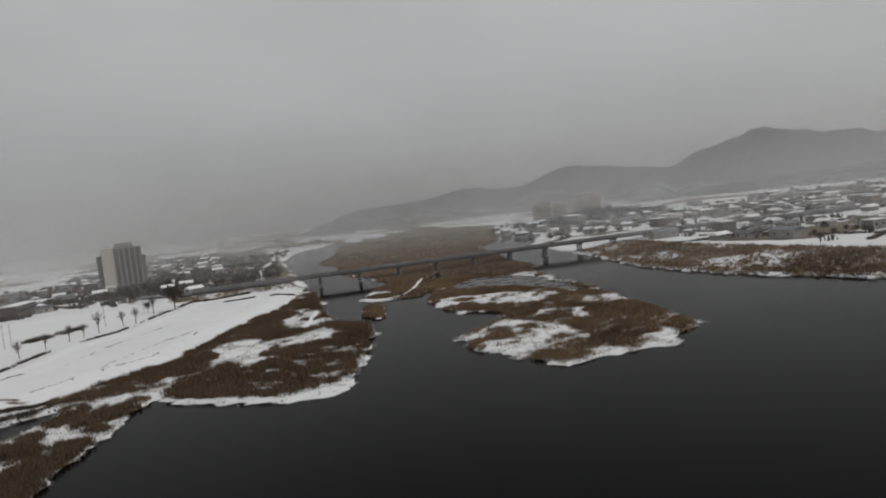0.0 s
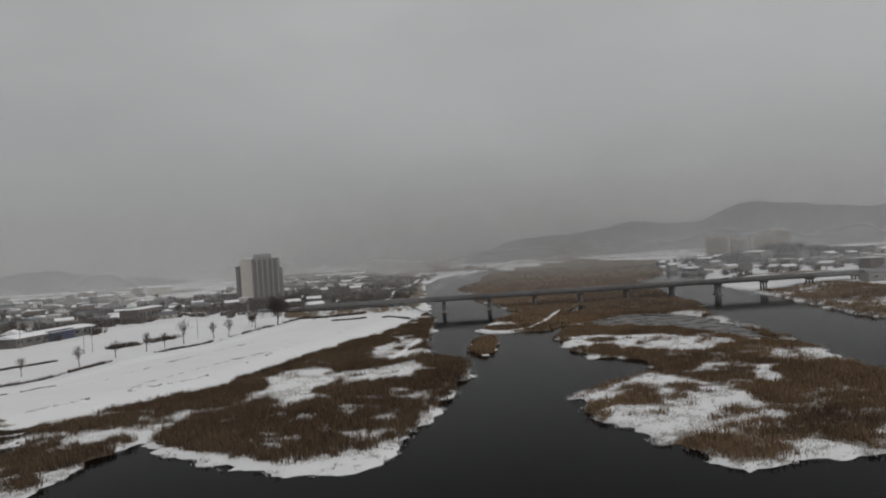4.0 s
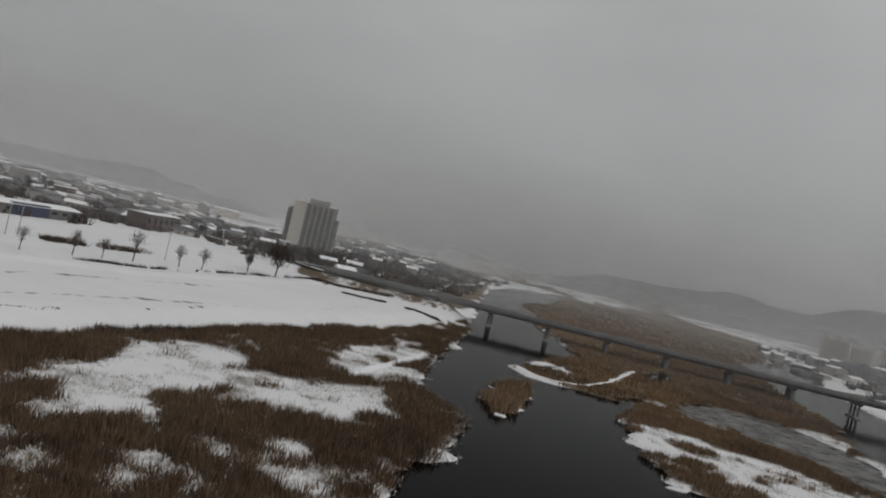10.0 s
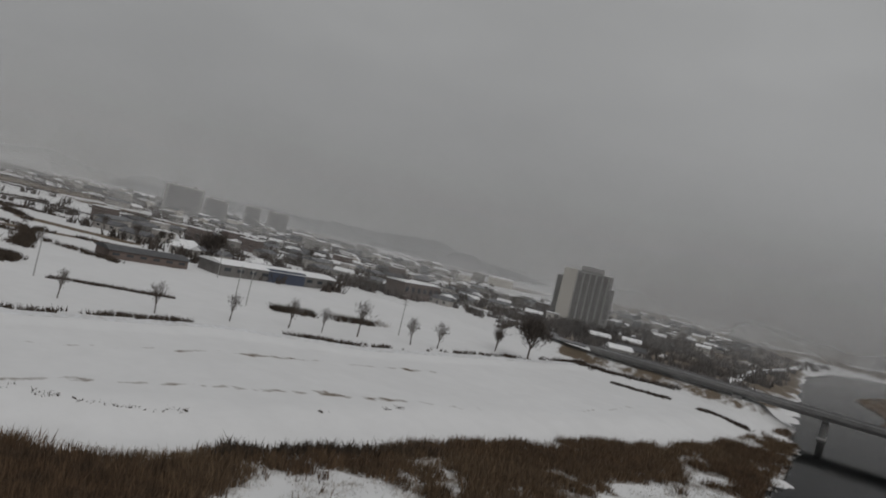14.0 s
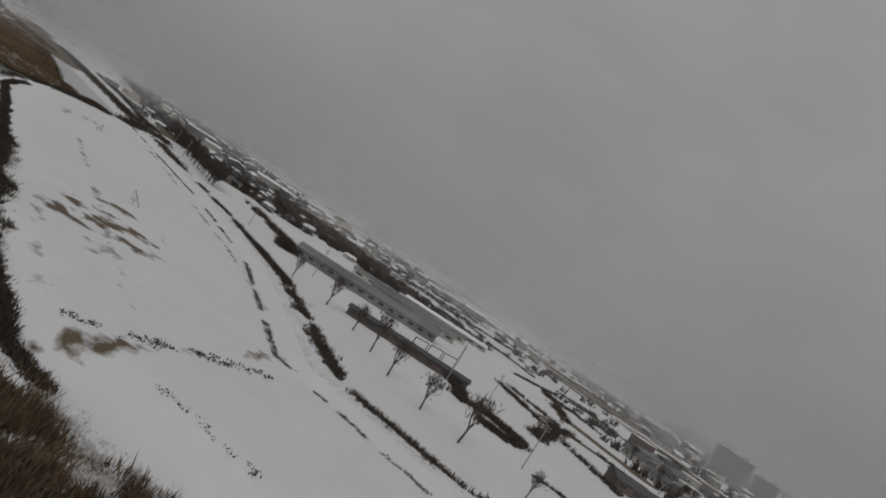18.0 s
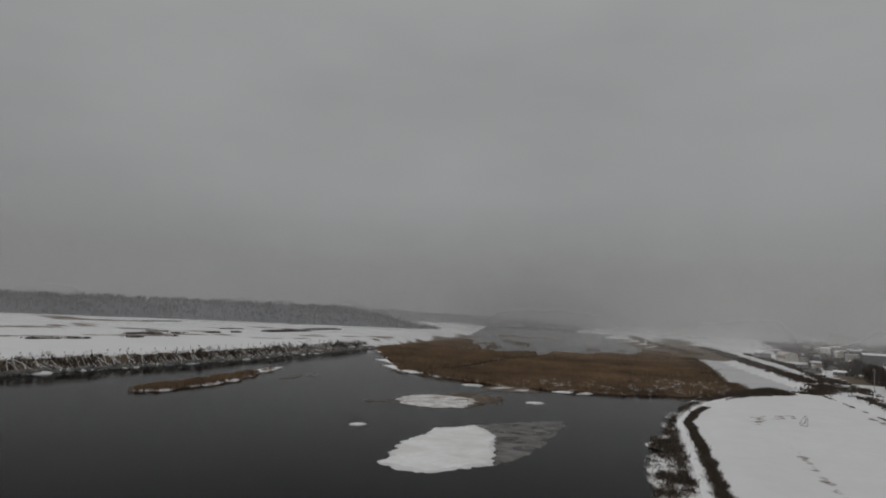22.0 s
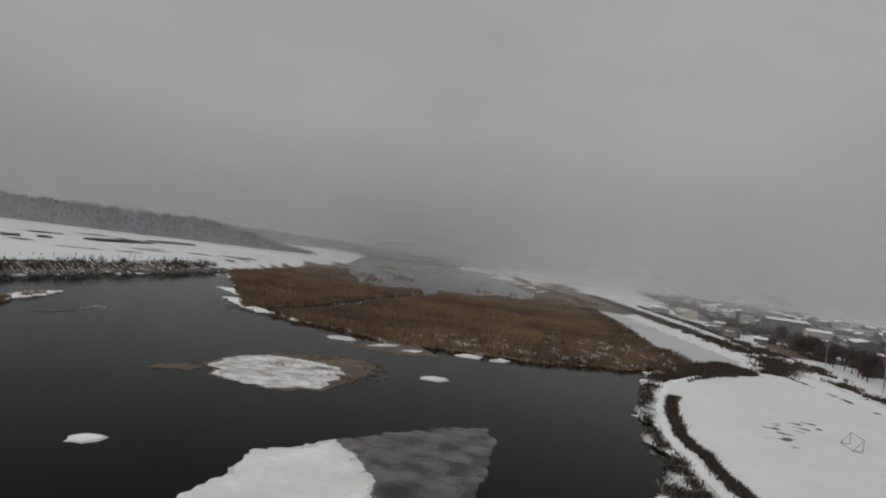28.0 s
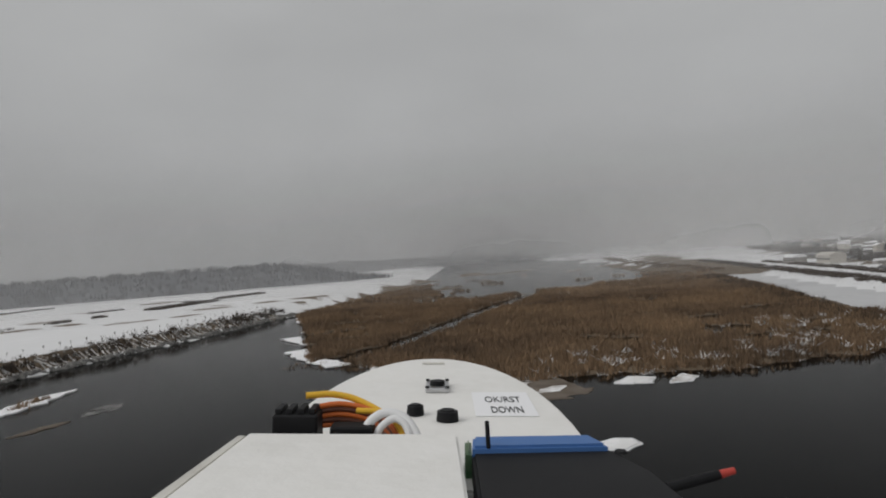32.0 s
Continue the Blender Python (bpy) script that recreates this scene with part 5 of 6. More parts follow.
# ---------------------------------------------------------------- hedges, reeds, stones
def tufts(name, xs, ys, zs, height, spread, blades, mat, label, category, seed, lean=0.25, width=0.16, parent=None):
    """Many clumps of thin upright blades in one mesh."""
    r = np.random.RandomState(seed)
    n = len(xs)
    h = height * r.uniform(0.55, 1.25, (n, blades))
    bx = xs[:, None] + r.normal(0, spread, (n, blades))
    by = ys[:, None] + r.normal(0, spread, (n, blades))
    bz = np.repeat(zs[:, None] - 0.15, blades, 1)
    a = r.uniform(0, 2 * np.pi, (n, blades))
    w = width * r.uniform(0.6, 1.5, (n, blades))
    dx, dy = np.cos(a) * w, np.sin(a) * w
    tx, ty = bx + r.normal(0, lean, (n, blades)) * h, by + r.normal(0, lean, (n, blades)) * h
    co = np.stack([np.stack([bx - dx, by - dy, bz], -1), np.stack([bx + dx, by + dy, bz], -1), np.stack([tx, ty, bz + h], -1)], 2).reshape(-1, 3)
    m = n * blades
    me = bpy.data.meshes.new(name)
    me.vertices.add(3 * m)
    me.vertices.foreach_set("co", co.ravel())
    me.loops.add(3 * m)
    me.loops.foreach_set("vertex_index", np.arange(3 * m, dtype=np.int32))
    me.polygons.add(m)
    me.polygons.foreach_set("loop_start", np.arange(0, 3 * m, 3, dtype=np.int32))
    me.materials.append(mat)
    me.update(calc_edges=True)
    return tagged(new(name, me), label, category, kind="stuff")


PATHS = [([(-27, 372), (-30, 350), (-33, 332), (-34, 318)], 1.8), (SNOW_BAR, 1.6), (BANK_PATH, 1.3),
         (SPIT_EDGE, 1.8)]


def scatter(poly, per_m2, seed, keep, below=None, thin=None):
    p = np.array(poly, float)
    r = np.random.RandomState(seed)
    (x0, y0), (x1, y1) = p.min(0), p.max(0)
    n = int((x1 - x0) * (y1 - y0) * per_m2)
    x, y = r.uniform(x0, x1, n), r.uniform(y0, y1, n)
    ok = sdf(poly, x, y) < 1.0
    if thin:
        ok &= r.uniform(0, 1, n) < thin(x, y)
    x, y = x[ok], y[ok]
    free = np.ones(len(x), bool)
    for line, half in PATHS:
        free &= line_distance(line, x, y) > half
    x, y = x[free], y[free]
    z = land_height(x, y)
    m = litter(x, y) + 0.12 * patches(x, y, 11, 31) + 0.22 * patches(x, y, 3.0, 32)
    blur = 0.14 * r.uniform(-1, 1, len(x))
    ok = (z > 0.0) & (m > keep + blur) & ((m < below + blur) if below else True)
    return x[ok], y[ok], z[ok]


def near(poly, x0, y0, x1, y1):
    return [(min(max(x, x0), x1), min(max(y, y0), y1)) for x, y in poly]


REEDS = [(REED_SPIT, 3.4, 0.52, 1.6, "dry brown reeds and grass on the snowy river spit"),
         (ISLAND, 2.4, 0.55, 1.4, "dry brown reeds on the river island"),
         (CLUMP, 1.8, 0.2, 2.0, "clump of pale brown reeds in the channel"),
         (near(NORTH_MARSH, -50, 380, 330, 1300), 0.75, 0.42, 1.4, "brown reed marsh round the bridge"),
         (near(MARSH, -900, -330, -340, 120), 0.8, 0.40, 2.0, "wide bed of brown reeds at the water's edge"),
         (ISLET, 1.6, 0.45, 1.4, "brown reeds on a narrow islet"),
         (REED_EAST, 0.7, 0.52, 1.6, "brown reeds on the east bank")]
for k, (poly, density, keep, height, label) in enumerate(REEDS):
    # the beds grow thinner with distance from the water's bend
    x, y, z = scatter(poly, density, 40 + k, keep, thin=lambda x, y: 1 / (1 + (np.maximum(np.hypot(x + 120, y - 170) - 300, 0) / 170) ** 2))
    tufts("reed_bed", x, y, z, height, 0.5, 7 if k < 2 else 6, M_SEDGE if k == 0 else M_REED, label, "reeds", 60 + k, width=0.085 if k < 2 else 0.15)

for k, (poly, density, keep) in enumerate(((REED_SPIT, 2.6, 0.52), (ISLAND, 1.9, 0.55), (REED_EAST, 0.4, 0.5), (BANK_SCRUB, 2.0, 0.56), (near(NORTH_MARSH, -50, 380, 330, 560), 0.3, 0.45))):
    x, y, z = scatter(poly, density, 70 + k, keep - 0.42, keep)
    tufts("frosted_grass", x, y, z, 0.6, 0.5, 6, M_FROSTED, "bent dead grass thickly covered with snow", "grass", 75 + k, 0.8, 0.075 if k < 2 else 0.12)

x, y, z = scatter(BANK_SCRUB, 2.2, 81, 0.56)
tufts("bank_scrub", x, y, z, 1.3, 0.5, 6, M_SCRUB, "dark leafless scrub on the snowy river bank", "scrub", 82, 0.5, 0.14)
x, y, z = scatter(BANK_LOBE, 2.2, 85, 0.54)
tufts("bank_scrub", x, y, z, 1.2, 0.5, 6, M_SCRUB, "dark leafless scrub on a snowy tongue of the bank", "scrub", 86, 0.5, 0.12)
x, y, z = scatter(HEDGE_TRIANGLE, 1.6, 83, 0.3)
tufts("bank_scrub", x, y, z, 1.5, 0.5, 6, M_SCRUB, "dark brown thicket between field and pool", "scrub", 84, 0.5, 0.14)


def strip(pts, width, per_m, seed):
    r = np.random.RandomState(seed)
    xs, ys = [], []
    for a, b in zip(pts, pts[1:]):
        l = math.hypot(b[0] - a[0], b[1] - a[1])
        n = int(l * per_m)
        u = r.uniform(0, 1, n)
        off = r.normal(0, width / 2, n)
        xs.append(a[0] + (b[0] - a[0]) * u - (b[1] - a[1]) / l * off)
        ys.append(a[1] + (b[1] - a[1]) * u + (b[0] - a[0]) / l * off)
    x, y = np.concatenate(xs), np.concatenate(ys)
    return x, y, land_height(x, y)


def hedge(pts, width, per_m, height, label, seed, gaps=0.0, mat=None):
    x, y, z = strip(pts, width, per_m, seed)
    if gaps:
        ok = patches(x, y, 12, seed) + 0.3 * patches(x, y, 4, seed + 1) > gaps - 0.5
        x, y, z = x[ok], y[ok], z[ok]
    ok = z > 0.05
    tufts("hedge", x[ok], y[ok], z[ok], height, 0.35, 6, mat or M_SCRUB, label, "hedge", seed + 5, 0.45, 0.15)


FAR_BANK = [(90, -31), (-40, -62), (-137, -52), (-175, -68), (-278, -104), (-391, -156), (-476, -200)]
BANK_LINE = BANK_PATH[:10]
hedge(beside(BANK_LINE, -2.8), 0.9, 20.0, 0.9, "dark strip of dead scrub between path and field", 101)
hedge(beside(BANK_LINE, 3.0), 1.0, 10.0, 0.6, "dark scrub along the river side of the path", 103, 0.2)
hedge(beside(SPIT_INLAND[1:7], 12.0), 0.7, 1.6, 0.35, "thin line of dead weeds along the edge of the field", 105, 0.3)
hedge([(-79, 296), (-75, 309), (-70, 321), (-66, 330)], 1.6, 9.0, 1.7, "dark upright bushes between field and reeds", 104, 0.45)
hedge([(-125, 242), (-130, 250), (-140, 260), (-150, 271)], 1.2, 3.5, 0.5, "dead weeds along a track across the field", 106, 0.3)
hedge(beside(LEVEE, 5.0), 3.0, 7.0, 1.2, "dark patchy hedge along the levee", 107, 0.45)
hedge(beside(LEVEE[:6], -8.5), 0.5, 6.0, 0.4, "thin dark line of weeds at the foot of the levee", 109, 0.25)
hedge([(-226, 262), (-200, 272), (-166, 281)], 2.2, 12.0, 1.3, "dark scrub on the slope of the levee", 110, 0.3)
hedge([(-275, 247), (-257, 254), (-238, 262)], 1.3, 26.0, 1.5, "long brown clipped hedge behind the levee", 108)
hedge([(-430, 222), (-399, 234), (-365, 248), (-338, 262)], 3.0, 9.0, 2.4, "dark bushes along the lane to the long shed", 116, 0.35)
hedge([(-330, 250), (-322, 256)], 3.0, 30.0, 3.6, "dark evergreen bushes at the end of the long shed", 120)
hedge([(-166, 389), (-160, 401)], 3.0, 16, 1.9, "dark evergreen hedge beside the field", 111, 0.25)
hedge([(-167, 389), (-161, 401)], 3.0, 8, 2.0, "snow-laden bushes beside the field", 112, 0.4, M_FROSTED)
hedge([(-156, 407), (-149, 426)], 3.0, 14, 1.9, "dark evergreen hedge by the levee road", 113, 0.25)
hedge([(-157, 407), (-150, 427)], 3.0, 8, 2.0, "snow-laden bushes by the levee road", 114, 0.4, M_FROSTED)
hedge([(-262, 284), (-256, 300), (-250, 322)], 1.6, 8, 1.3, "dark hedge in front of the low barn", 115, 0.5)
hedge([(-226, 318), (-229, 329), (-216, 337), (-208, 330), (-213, 322)], 2.0, 16, 1.8, "dark curved hedge round a snowy plot", 117)
hedge([(-254, 318), (-240, 322), (-228, 318)], 2.2, 12, 1.8, "dark clipped hedge by the levee road", 118)
hedge([(-187, 331), (-180, 344), (-171, 357)], 0.8, 9, 0.9, "thin dark hedge beside the levee road", 117)
hedge([(-459, -334), (-530, -369)], 7, 16, 2.0, "dark hedge across the snowy plain", 119)
hedge([(-554, -400), (-612, -418)], 6, 14, 2.0, "dark hedge farther off on the snowy plain", 122)
hedge([(-300, -268), (-360, -290), (-420, -318)], 4, 6, 1.8, "dark hedge between snowy fields", 121, 0.4)
hedge([(-180, -200), (-260, -215), (-330, -250)], 3, 5, 1.5, "thin dark hedge between snowy fields", 123, 0.5)
hedge([(-700, 330), (-560, 300), (-440, 300), (-400, 330)], 5, 7, 2.2, "dark scrub between snowy plots", 125, 0.4)
hedge([(-240, 350), (-330, 400), (-420, 420)], 4, 7, 1.8, "dark scrub along a field edge", 127, 0.4)
hedge([(-215, 380), (-260, 372), (-330, 360)], 3, 6, 1.5, "low scrub along a snowy lane", 129, 0.4)
hedge([(-100, 478), (-84, 492), (-66, 500)], 3.0, 10, 1.2, "dark scrub under the bridge approach", 131)
hedge([(-80, 462), (-62, 466)], 1.6, 12, 0.9, "dark scrub in the snow", 133)
hedge([(-52, 462), (-38, 470)], 1.6, 12, 0.9, "dark scrub in the snow near the bridge", 135)
hedge([(-740, -47), (-600, 25), (-480, 80), (-455, 100)], 7, 9, 1.6, "dark brown scrub along the pool's dike", 137)
hedge([(-400, 185), (-520, 130), (-700, 60), (-850, -20)], 5, 5, 1.6, "dark scrub below the levee road", 139, 0.4)
hedge(beside([(90, -34), (-40, -64), (-137, -54), (-175, -70), (-278, -106), (-391, -158), (-476, -202)], 5.0), 2.0, 1.2, 3.0, "row of slim bare bushes along the far bank", 141, 0.4, M_TWIG)


hedge(beside(FAR_BANK, 7.0), 5.0, 4.0, 0.9, "dark scrub hanging over the snowy far bank", 143, 0.1)
hedge(beside(FAR_BANK, 7.0), 5.0, 2.0, 0.8, "snow-laden bushes on the far bank", 145, 0.3, M_FROSTED)


def bank_ribs(seed):
    """Slanting snow-covered ribs of the stone facing on the far bank, crossing each other."""
    r = random.Random(seed)
    low, high = beside(FAR_BANK, 3.2), beside(FAR_BANK, 11.0)
    ends = []
    for (a, b), (c, d) in zip(zip(low, low[1:]), zip(high, high[1:])):
        count = int(math.hypot(b[0] - a[0], b[1] - a[1]) / 2.6)
        for k in range(count):
            u = (k + r.uniform(-0.3, 0.3)) / count
            v = u + r.choice((-1, 1, 1)) * r.uniform(0.6, 1.7) / count
            top = r.uniform(0.55, 1.0)
            p = [a[i] + (b[i] - a[i]) * u for i in (0, 1)]
            q = [c[i] + (d[i] - c[i]) * v for i in (0, 1)]
            ends.append((p, [p[i] + (q[i] - p[i]) * top for i in (0, 1)]))
    steps = 5
    spots = [(p[0] + (q[0] - p[0]) * k / steps, p[1] + (q[1] - p[1]) * k / steps) for p, q in ends for k in range(steps + 1)]
    base = ground_many(spots)
    verts, faces = [], []
    for n, (p, q) in enumerate(ends):
        l = math.hypot(q[0] - p[0], q[1] - p[1])
        w = r.uniform(0.16, 0.34)
        nx, ny = -(q[1] - p[1]) / l * w, (q[0] - p[0]) / l * w
        start = len(verts)
        for k in range(steps + 1):
            x, y = spots[n * (steps + 1) + k]
            z = float(base[n * (steps + 1) + k])
            verts += [(x + nx, y + ny, z - 0.1), (x + nx * 0.6, y + ny * 0.6, z + 0.42), (x - nx * 0.6, y - ny * 0.6, z + 0.42), (x - nx, y - ny, z - 0.1)]
        for k in range(steps):
            for c in range(3):
                i = start + k * 4 + c
                faces.append((i, i + 4, i + 5, i + 1))
    tagged(mesh_object("bank_ribs", verts, faces, M_FROSTED), "slanting snow-covered ribs on the stone-faced far bank", "bank facing", kind="stuff")


bank_ribs(147)


def plots(x0, x1, y0, y1, count, seed, label):
    """Hedges and ditches between snowy plots, as short strips in one mesh."""
    r = random.Random(seed)
    xs, ys = [], []
    for k in range(count):
        x, y, a, l = r.uniform(x0, x1), r.uniform(y0, y1), r.choice((0.35, 1.9)) + r.gauss(0, 0.15), r.uniform(15, 70)
        n = int(l * 2.2)
        for q in range(n):
            u = r.uniform(-0.5, 0.5) * l
            xs.append(x + math.cos(a) * u + r.gauss(0, 1.0))
            ys.append(y + math.sin(a) * u + r.gauss(0, 1.0))
    xs, ys = np.array(xs), np.array(ys)
    z = land_height(xs, ys)
    ok = z > 1.5
    tufts("field_hedges", xs[ok], ys[ok], z[ok], 1.5, 0.5, 5, M_SCRUB, label, "hedges", seed, 0.5, 0.28)


plots(-900, -260, 260, 1000, 130, 171, "dark hedges and gardens among the town houses")
plots(-330, -90, 560, 1000, 70, 172, "dark gardens and hedges round the tower block")
plots(230, 800, 300, 900, 120, 173, "dark hedges and gardens on the east side")
plots(-700, 200, -620, -260, 20, 174, "dark hedges between snowy fields")
plots(-1000, -480, 120, 460, 46, 175, "dark gardens and hedges beside the levee road")


def stones(pts, width, per_m, size, seed, label):
    """Broken stones along a bank."""
    x, y, z = strip(pts, width, per_m, seed)
    x, y, z = x[z > -0.7], y[z > -0.7], z[z > -0.7]
    r = np.random.RandomState(seed + 1)
    verts, faces = [], []
    for px, py, pz in zip(x, y, np.maximum(z, -0.2)):
        s = size * r.uniform(0.5, 1.4)
        i = len(verts)
        for cx, cy, cz in ((-1, -1, 0), (1, -1, 0), (1, 1, 0), (-1, 1, 0), (-0.6, -0.5, 1), (0.5, -0.6, 1), (0.6, 0.5, 1), (-0.5, 0.6, 1)):
            verts.append((px + s * cx * r.uniform(0.6, 1.2), py + s * cy * r.uniform(0.6, 1.2), pz - 0.1 + s * cz * r.uniform(0.7, 1.2)))
        faces += [tuple(i + q for q in f) for f in ((4, 5, 6, 7), (0, 1, 5, 4), (1, 2, 6, 5), (2, 3, 7, 6), (3, 0, 4, 7))]
    return tagged(mesh_object("bank_stones", verts, faces, M_ROCK), label, "stones", kind="stuff")


stones(beside(FAR_BANK, 0.6), 1.6, 5.0, 0.75, 151, "dark broken stones along the far waterline")
stones(beside(FAR_BANK, 6.0), 4.0, 1.4, 0.4, 153, "dark stones showing through snow on the far bank")
stones(BANK_SCRUB[:12], 3.0, 2.5, 0.3, 155, "dark broken stones on the near bank")
stones([(162, 430), (152, 370), (158, 300), (178, 240)], 2.0, 1.2, 0.5, 157, "dark stones along the east bank")


# ---------------------------------------------------------------- ice
floe([(-193, 124), (-215, 108), (-237, 99), (-252, 101), (-244, 116), (-214, 138), (-196, 136)], 0.03, M_ICE, M_FLOE_WHITE, "snow-covered white ice floe on the dark river", 0.93, 1.0)
flat_sheet("ice_sheet", [(-240, 102), (-252, 101), (-264, 104), (-275, 107), (-282, 111), (-277, 116), (-262, 123), (-248, 129), (-236, 134), (-222, 138), (-214, 139), (-226, 129), (-238, 118)], 0.0, M_THIN_ICE, "thin grey translucent ice beside the floe", "ice", wobble=0.7)
flat_sheet("reed_mat", [(-262.5, 58), (-270, 46), (-282, 41), (-296, 43), (-307, 48), (-313, 55), (-310, 63), (-302, 68), (-288, 73.5), (-274, 76.5), (-265, 71)], 0.02, M_REED_MAT, "brown frozen mat of dead reeds round the floe", "reed mat", wobble=0.8)
flat_sheet("reed_mat", [(-256, 46), (-263, 44), (-268, 49), (-262, 52)], 0.02, M_REED_MAT, "small brown mat of dead reeds on the water", "reed mat", wobble=0.7)
flat_sheet("reed_mat", [(-268, -25), (-275, -29), (-281, -28), (-273, -24)], 0.02, M_REED_MAT, "small brown clump of dead reeds on the water", "reed mat", wobble=0.6)
flat_sheet("reed_mat", [(-328, 38), (-340, 34), (-352, 38), (-354, 46), (-346, 58), (-336, 58), (-330, 48)], 0.02, M_REED_MAT, "brown frozen mat of reeds at the reed edge", "reed mat", wobble=1.4)
floe([(-263.5, 58), (-271, 47), (-282, 42), (-291, 44), (-296, 50), (-298, 57), (-296, 64), (-287, 71), (-275, 75), (-266, 70)], 0.14, M_ICE, M_FLOE, "patchy white ice floe frozen round dead reeds", 0.94, 1.0)
flat_sheet("ice_floe", [(-334, 40), (-339, 38.5), (-344, 39), (-348, 42), (-342, 43.5), (-337, 42)], 0.11, M_FLOE, "white snow patch on a frozen reed mat", "ice floe", wobble=0.7)
flat_sheet("ice_floe", [(-338, 50), (-342, 48.6), (-346, 49), (-347, 52), (-342, 53.5)], 0.11, M_FLOE, "small white snow patch on a frozen reed mat", "ice floe", wobble=0.5)
floe([(-219, 82.4), (-221, 81.4), (-223.4, 81.5), (-224.6, 82.9), (-224.4, 84.2), (-222.4, 85.0), (-220.2, 84.3)], 0.04, M_ICE, M_SNOW, "small white ice floe", 0.8, 0.4)
floe([(-308, 78), (-311, 76.4), (-315, 77.5), (-316.5, 80), (-314, 82.5), (-310, 82)], 0.04, M_ICE, M_FLOE_WHITE, "small white ice floe near the reeds", 0.8, 0.4)
floe([(-352, 60), (-361, 59), (-362, 65), (-355, 67)], 0.04, M_ICE, M_FLOE_WHITE, "brown and white floe at the reed edge", 0.75, 0.5)
floe([(-356, 70), (-362, 68.6), (-367, 69), (-366, 73), (-360, 74)], 0.04, M_ICE, M_FLOE, "white floe at the reed edge", 0.8, 0.5)
floe([(-331, 27), (-334, 23), (-339, 22), (-342, 26), (-340, 31), (-336, 33)], 0.04, M_ICE, M_FLOE, "ragged white floe close to the reeds", 0.8, 0.5)
flat_sheet("ice_floe", [(-284, -30), (-292, -30), (-296, -36), (-287, -37)], 0.03, M_THIN_ICE, "thin dark ice patch near the islet", "ice", wobble=0.8)
flat_sheet("ice_floe", [(-268, -45), (-288, -58), (-300, -70), (-290, -68), (-270, -54)], 0.35, M_SNOW, "white snow crust on the end of the islet", "snow crust", wobble=0.8)
flat_sheet("ice_sheet", ICE_POOL, 0.0, M_THIN_ICE, "thin grey ice in a hollow of the island", "ice", thick=0.05)
floe([(83, 319), (86, 316), (90, 317), (91, 321), (88, 324), (84, 323)], 0.06, M_ICE, M_SNOW, "small white floe in the hollow of the island", 0.8, 0.4)
for k, poly in enumerate(([(-352, -40), (-358, -44), (-372, -62), (-364, -64)], [(-380, -74), (-388, -84), (-398, -98), (-390, -100)], [(-346, -22), (-351, -34), (-357, -36), (-353, -20)])):
    flat_sheet("snow_bank", poly, 0.5, M_SNOW, "white snow bank along the reed edge", "snow", wobble=0.8)


FLOE_REEDS = [(-284, 56), (-300, 48), (-311, 54), (-306, 66), (-288, 73), (-290, 60), (-301, 58)]
x, y, z = strip(FLOE_REEDS, 5.0, 6.0, 181)
ok = waves(x, y, 9, 182) > 0.15
tufts("reed_fringe", x[ok], y[ok], z[ok] * 0 + 0.3, 0.55, 0.5, 6, M_REED, "thin brown reeds standing round the floe", "reeds", 183, 0.5, 0.12)
MARSH_EDGE = [(-357, -43), (-348, -30), (-352, 5), (-348, 40), (-361, 54), (-373, 76), (-400, 98)]
x, y, z = strip(MARSH_EDGE, 6.0, 3.0, 185)
ok = waves(x, y, 11, 186) > 0.25
tufts("reed_fringe", x[ok], y[ok], np.maximum(z[ok], 0.05), 1.1, 0.6, 6, M_REED, "ragged brown reeds standing in the water", "reeds", 187, 0.4, 0.13)
x, y, z = strip([(-356, 40), (-366, 56), (-384, 78), (-410, 92), (-440, 84), (-470, 68)], 26.0, 9.0, 188)
ok = (waves(x, y, 12, 189) + 0.5 * waves(x, y, 5, 190) > 0.55) & (z > 0.1)
tufts("frosted_grass", x[ok], y[ok], z[ok] + 0.9, 1.2, 0.7, 6, M_FROSTED, "snow caught in the reeds at the marsh edge", "grass", 188, 0.8, 0.18)
hedge([(-770, -52), (-900, -140), (-1120, -290), (-1400, -450)], 12, 4, 1.8, "dark reeds along the far lake shore", 223, 0.3, M_SEDGE)
for k, edge in enumerate((MARSH_EDGE, [(15, 228), (20, 208), (30, 192), (48, 190), (68, 193), (88, 216), (95, 260), (98, 297)], [(-24, 460), (-24, 400), (-24, 335), (-8, 305), (-9, 285), (-20, 228), (-28, 201), (-42, 199), (-56, 208), (-72, 220)], [(-84, 203), (-88, 173), (-90, 158), (-98, 158), (-107, 178), (-111, 192), (-113, 205), (-109, 214), (-104, 226), (-108, 234), (-117, 226), (-138, 212), (-150, 203), (-172, 187)])):
    x, y, z = strip(edge, 3.0, 3.5, 191 + k)
    ok = (waves(x, y, 8, 195) > 0.1) & (z < 0.8) & (z > -0.3)
    tufts("frosted_fringe", x[ok], y[ok], np.maximum(z[ok], 0.05), 0.35 if k == 3 else 0.6, 0.4, 2 if k == 3 else 6, M_FROSTED, "snow-covered grass along the waterline", "grass", 196 + k, 0.9, 0.12)


